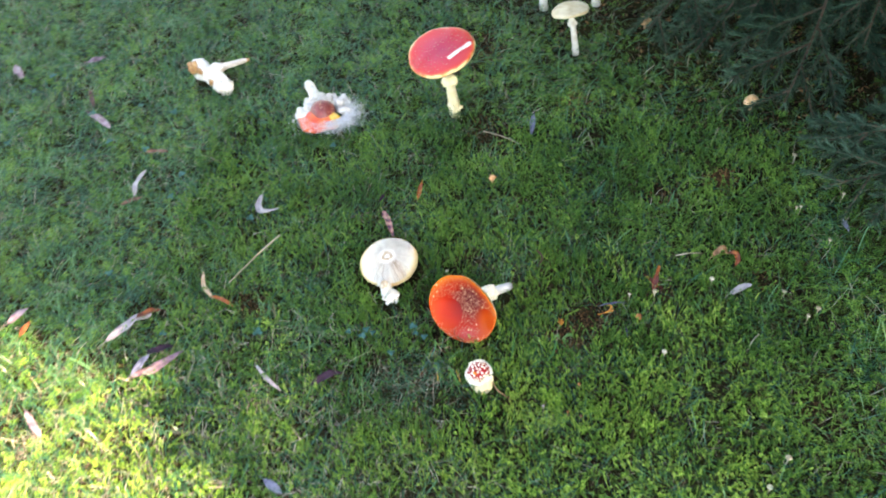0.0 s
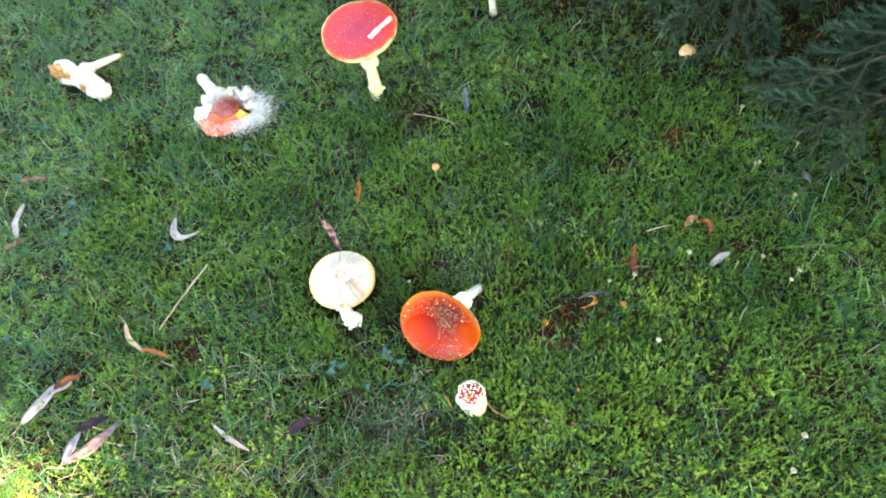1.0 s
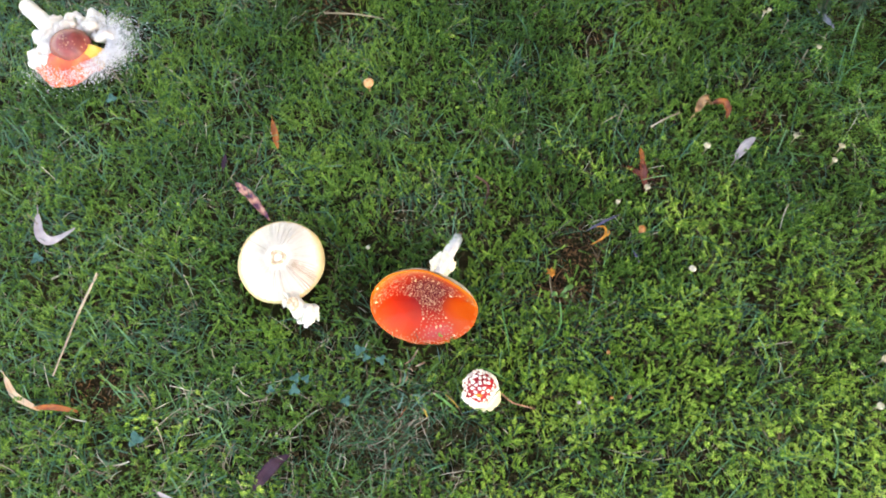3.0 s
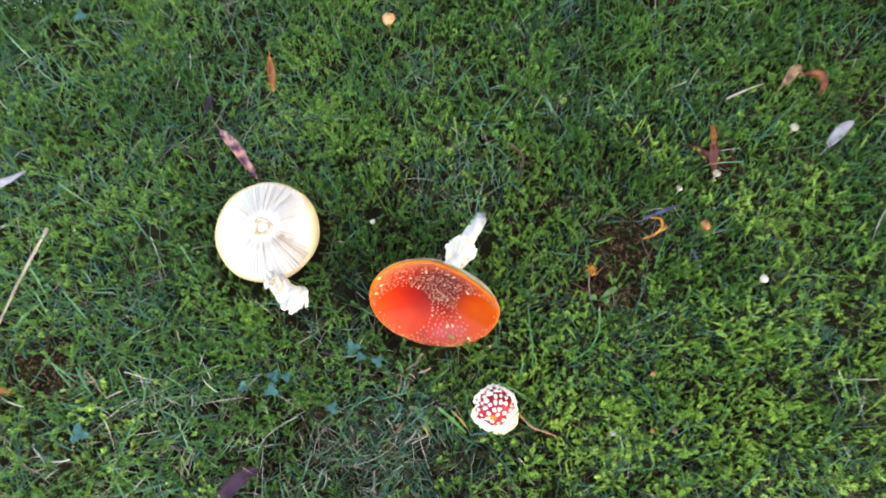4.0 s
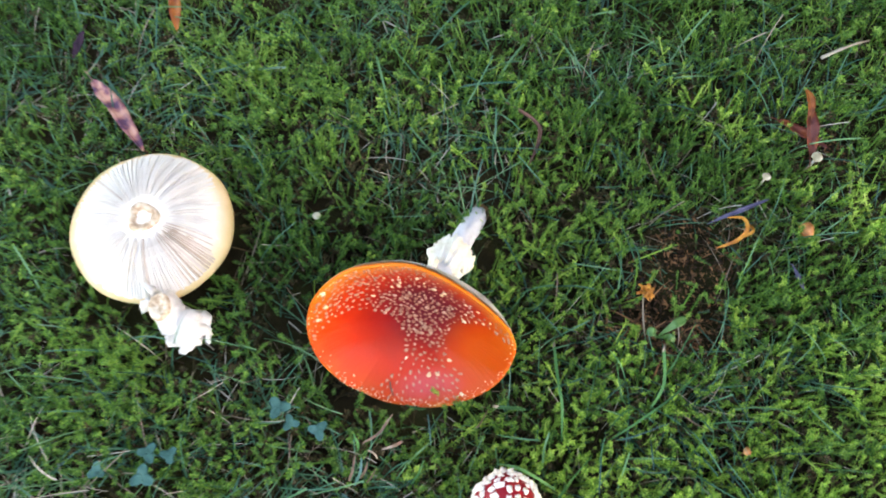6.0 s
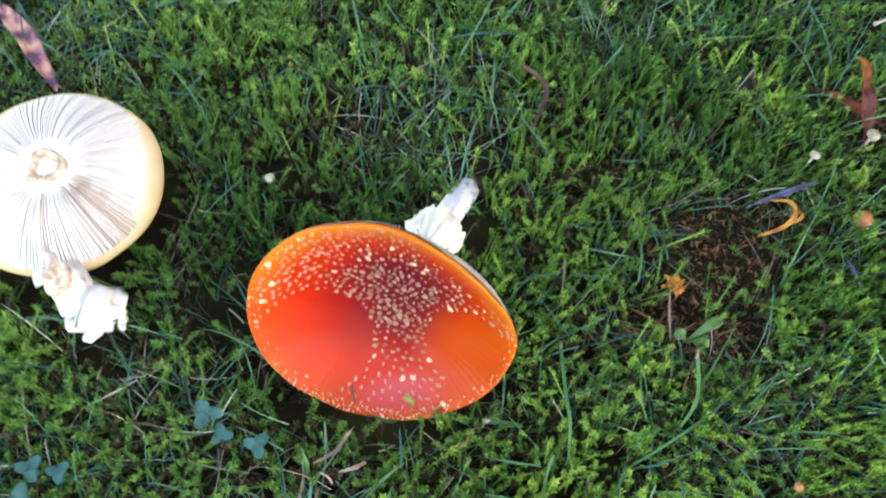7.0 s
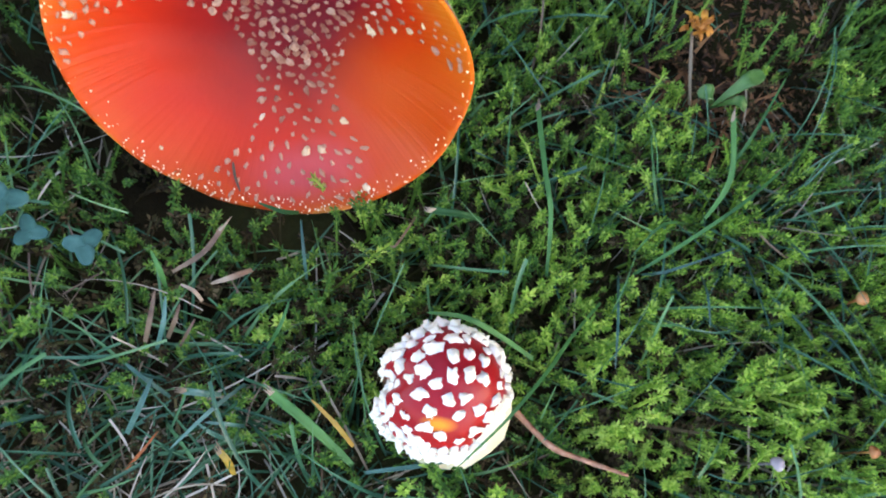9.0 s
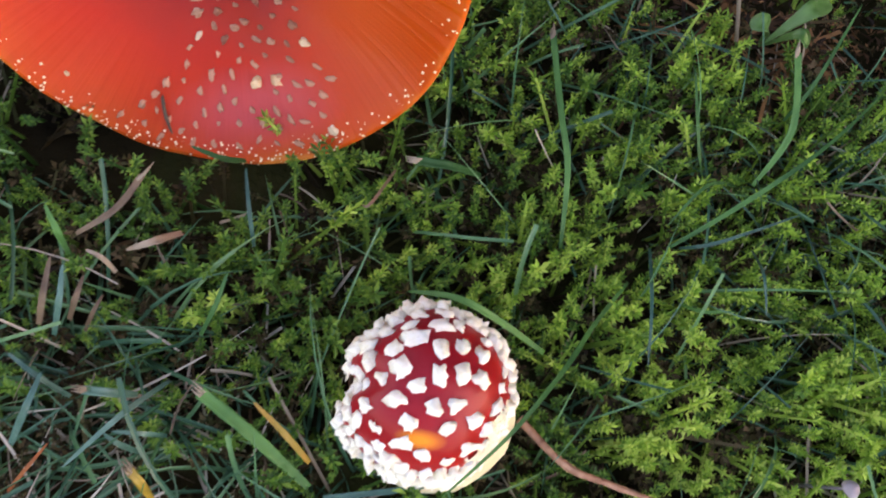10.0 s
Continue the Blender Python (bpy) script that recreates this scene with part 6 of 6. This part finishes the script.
for box, hole, density, length, width, seg, folded in ((A_BOX, None, 31000, (0.020, 0.070), (0.0006, 0.0016), 7, True), (B_BOX, A_BOX, 26000, (0.020, 0.068), (0.0009, 0.0022), 5, False), (C_BOX, B_BOX, 28000, (0.022, 0.070), (0.0012, 0.0024), 4, False)):
    x, y = points_in(*box, density, hole)
    keep = clear_of(x, y, 0.80, 1.12) & grassy(x, y)
    lines = blades(x[keep], y[keep], length, width, (20, 80) if folded else (8, 66), (15, 95), seg, GRASS, "grass", "fine dark green lawn grass growing through moss", folded)
    if folded:
        wet = lines[RNG.choice(len(lines), 700, False), RNG.randint(2, 7, 700)]
    x, y = points_in(*box, density * (0.8 if folded else 0.55), hole)
    keep = clear_of(x, y, 0.6) & grassy(x, y, 0.55 + 1.3 * np.clip((0.84 - y) * 5, 0, 1) * np.clip((0.06 - x) * 5, 0, 1))
    blades(x[keep], y[keep], (length[0] * 0.7, length[1] * 0.75), (width[0] * 0.8, width[1] * 0.7), (5, 60), (0, 70), seg, STRAW, "dead_grass", "bleached dead grass stalks among the moss", folded)
x, y = points_in(-0.75, 0.02, 0.45, 0.90, 7500)
keep = clear_of(x, y, 0.3, 1.2) & (RNG.rand(len(x)) < np.clip(0.28 + 0.6 * rough_field(x, y, 0.09, 61) + 1.5 * np.clip(0.84 - y, -0.3, 0.2) - 1.5 * np.clip(x + 0.15, 0, 0.2), 0, 0.8))
x, y = x[keep], y[keep]
near = x > -0.24
for at, width in ((near, (0.0004, 0.0009)), (~near, (0.0006, 0.0014))):
    blades(x[at], y[at], (0.012, 0.050), width, (-12, 30), (-20, 60), 6, STRAW, "dead_grass", "dry pale grass clippings lying on the lawn", False, (0.006, 0.024))
x, y = points_in(-4.5, 4.5, -3.5, 5.5, 150, C_BOX)
blades(x, y, (0.04, 0.12), (0.008, 0.016), (20, 70), (10, 80), 3, GRASS, "grass", "lawn grass further out, growing loosely", False)


DEW, dew_nodes, dew_links, dew_bsdf = material("dew")
dew_bsdf.inputs["Base Color"].default_value = (0.95, 0.97, 0.98, 1)
dew_bsdf.inputs["Roughness"].default_value = 0.02
dew_bsdf.inputs["IOR"].default_value = 1.33
dew_bsdf.inputs["Transmission Weight"].default_value = 1.0
bm = bmesh.new()
bmesh.ops.create_icosphere(bm, subdivisions=1, radius=1.0)
ball = np.array([v.co for v in bm.verts])
ball_tris = np.array([[v.index for v in f.verts] for f in bm.faces])
bm.free()
dew_size = RNG.uniform(0.00016, 0.00042, len(wet))
dew = ((wet + (0, 0, 0.0003))[:, None] + ball[None] * dew_size[:, None, None]).reshape(-1, 3)
dew_tris = (ball_tris[None] + (np.arange(len(wet)) * len(ball))[:, None, None]).reshape(-1, 3)
tagged(new("dew", mesh_from("dew", dew, dew_tris, DEW, True)), "tiny clear dew drops on the grass", "dew", kind="stuff")


# ---- litter on the bare soil, and dead tufts ----
LITTER = grained("litter", [(0.2, (0.016, 0.009, 0.005)), (0.5, (0.075, 0.034, 0.014)), (0.8, (0.24, 0.115, 0.045))], 40, 0.7, island=0.8, spec=0.25)


def litter(name, label, x, y, size):
    """Small curled brown flakes lying at all angles, as one object."""
    n = len(x)
    s = RNG.uniform(*size, n)
    u = RNG.normal(0, 1, (n, 3)) * (1, 1, 0.5)
    u /= np.linalg.norm(u, axis=1)[:, None]
    v = np.cross(u, RNG.normal(0, 1, (n, 3)))
    v /= np.linalg.norm(v, axis=1)[:, None]
    c = np.stack([x, y, ground_z(x, y) + RNG.uniform(0.001, 0.010, n)], -1)
    w = np.cross(u, v)
    sc = s[:, None]
    V = np.stack([c - u * sc, c + v * sc * 0.35 + w * sc * 0.2, c + u * sc, c - v * sc * 0.35 + w * sc * 0.2], 1).reshape(-1, 3)
    b = np.arange(n)[:, None] * 4
    T = np.concatenate([b + [0, 1, 2], b + [0, 2, 3]])
    tagged(new(name, mesh_from(name, V, T, LITTER)), label, "litter", kind="stuff")


lx, ly = [], []
for cx, cy, r in BARE:
    if (cx, cy) in ((0.078, 0.986), (-0.075, 0.930)):
        continue
    n = int(140 + 380000 * r * r)
    a, d = RNG.uniform(0, 2 * math.pi, n), r * 1.15 * np.sqrt(RNG.rand(n))
    lx.append(cx + d * np.cos(a))
    ly.append(cy + d * np.sin(a))
litter("leaf_litter", "brown crumbled leaf litter on bare damp soil", np.concatenate(lx), np.concatenate(ly), (0.0008, 0.0032))
x, y = points_in(0.15, 1.5, 1.35, 2.2, 5000)
keep = RNG.rand(len(x)) < np.clip((x + y - 1.75) * 1.6, 0, 1)
litter("needle_litter", "fallen brown needles under the spruce", x[keep], y[keep], (0.004, 0.009))


def dead_tuft(cx, cy, spread, count, label):
    x, y = RNG.normal(cx, spread, count), RNG.normal(cy, spread * 0.7, count)
    blades(x, y, (0.02, 0.055), (0.0012, 0.0026), (8, 45), (0, 60), 4, LITTER, "dead_tuft", label, False)


dead_tuft(0.200, 1.482, 0.020, 110, "matted reddish-brown dead grass on the lawn")
dead_tuft(0.490, 1.239, 0.014, 90, "dark brown withered plant in moss")
dead_tuft(0.155, 0.850, 0.016, 60, "brown withered stalks by bare soil")
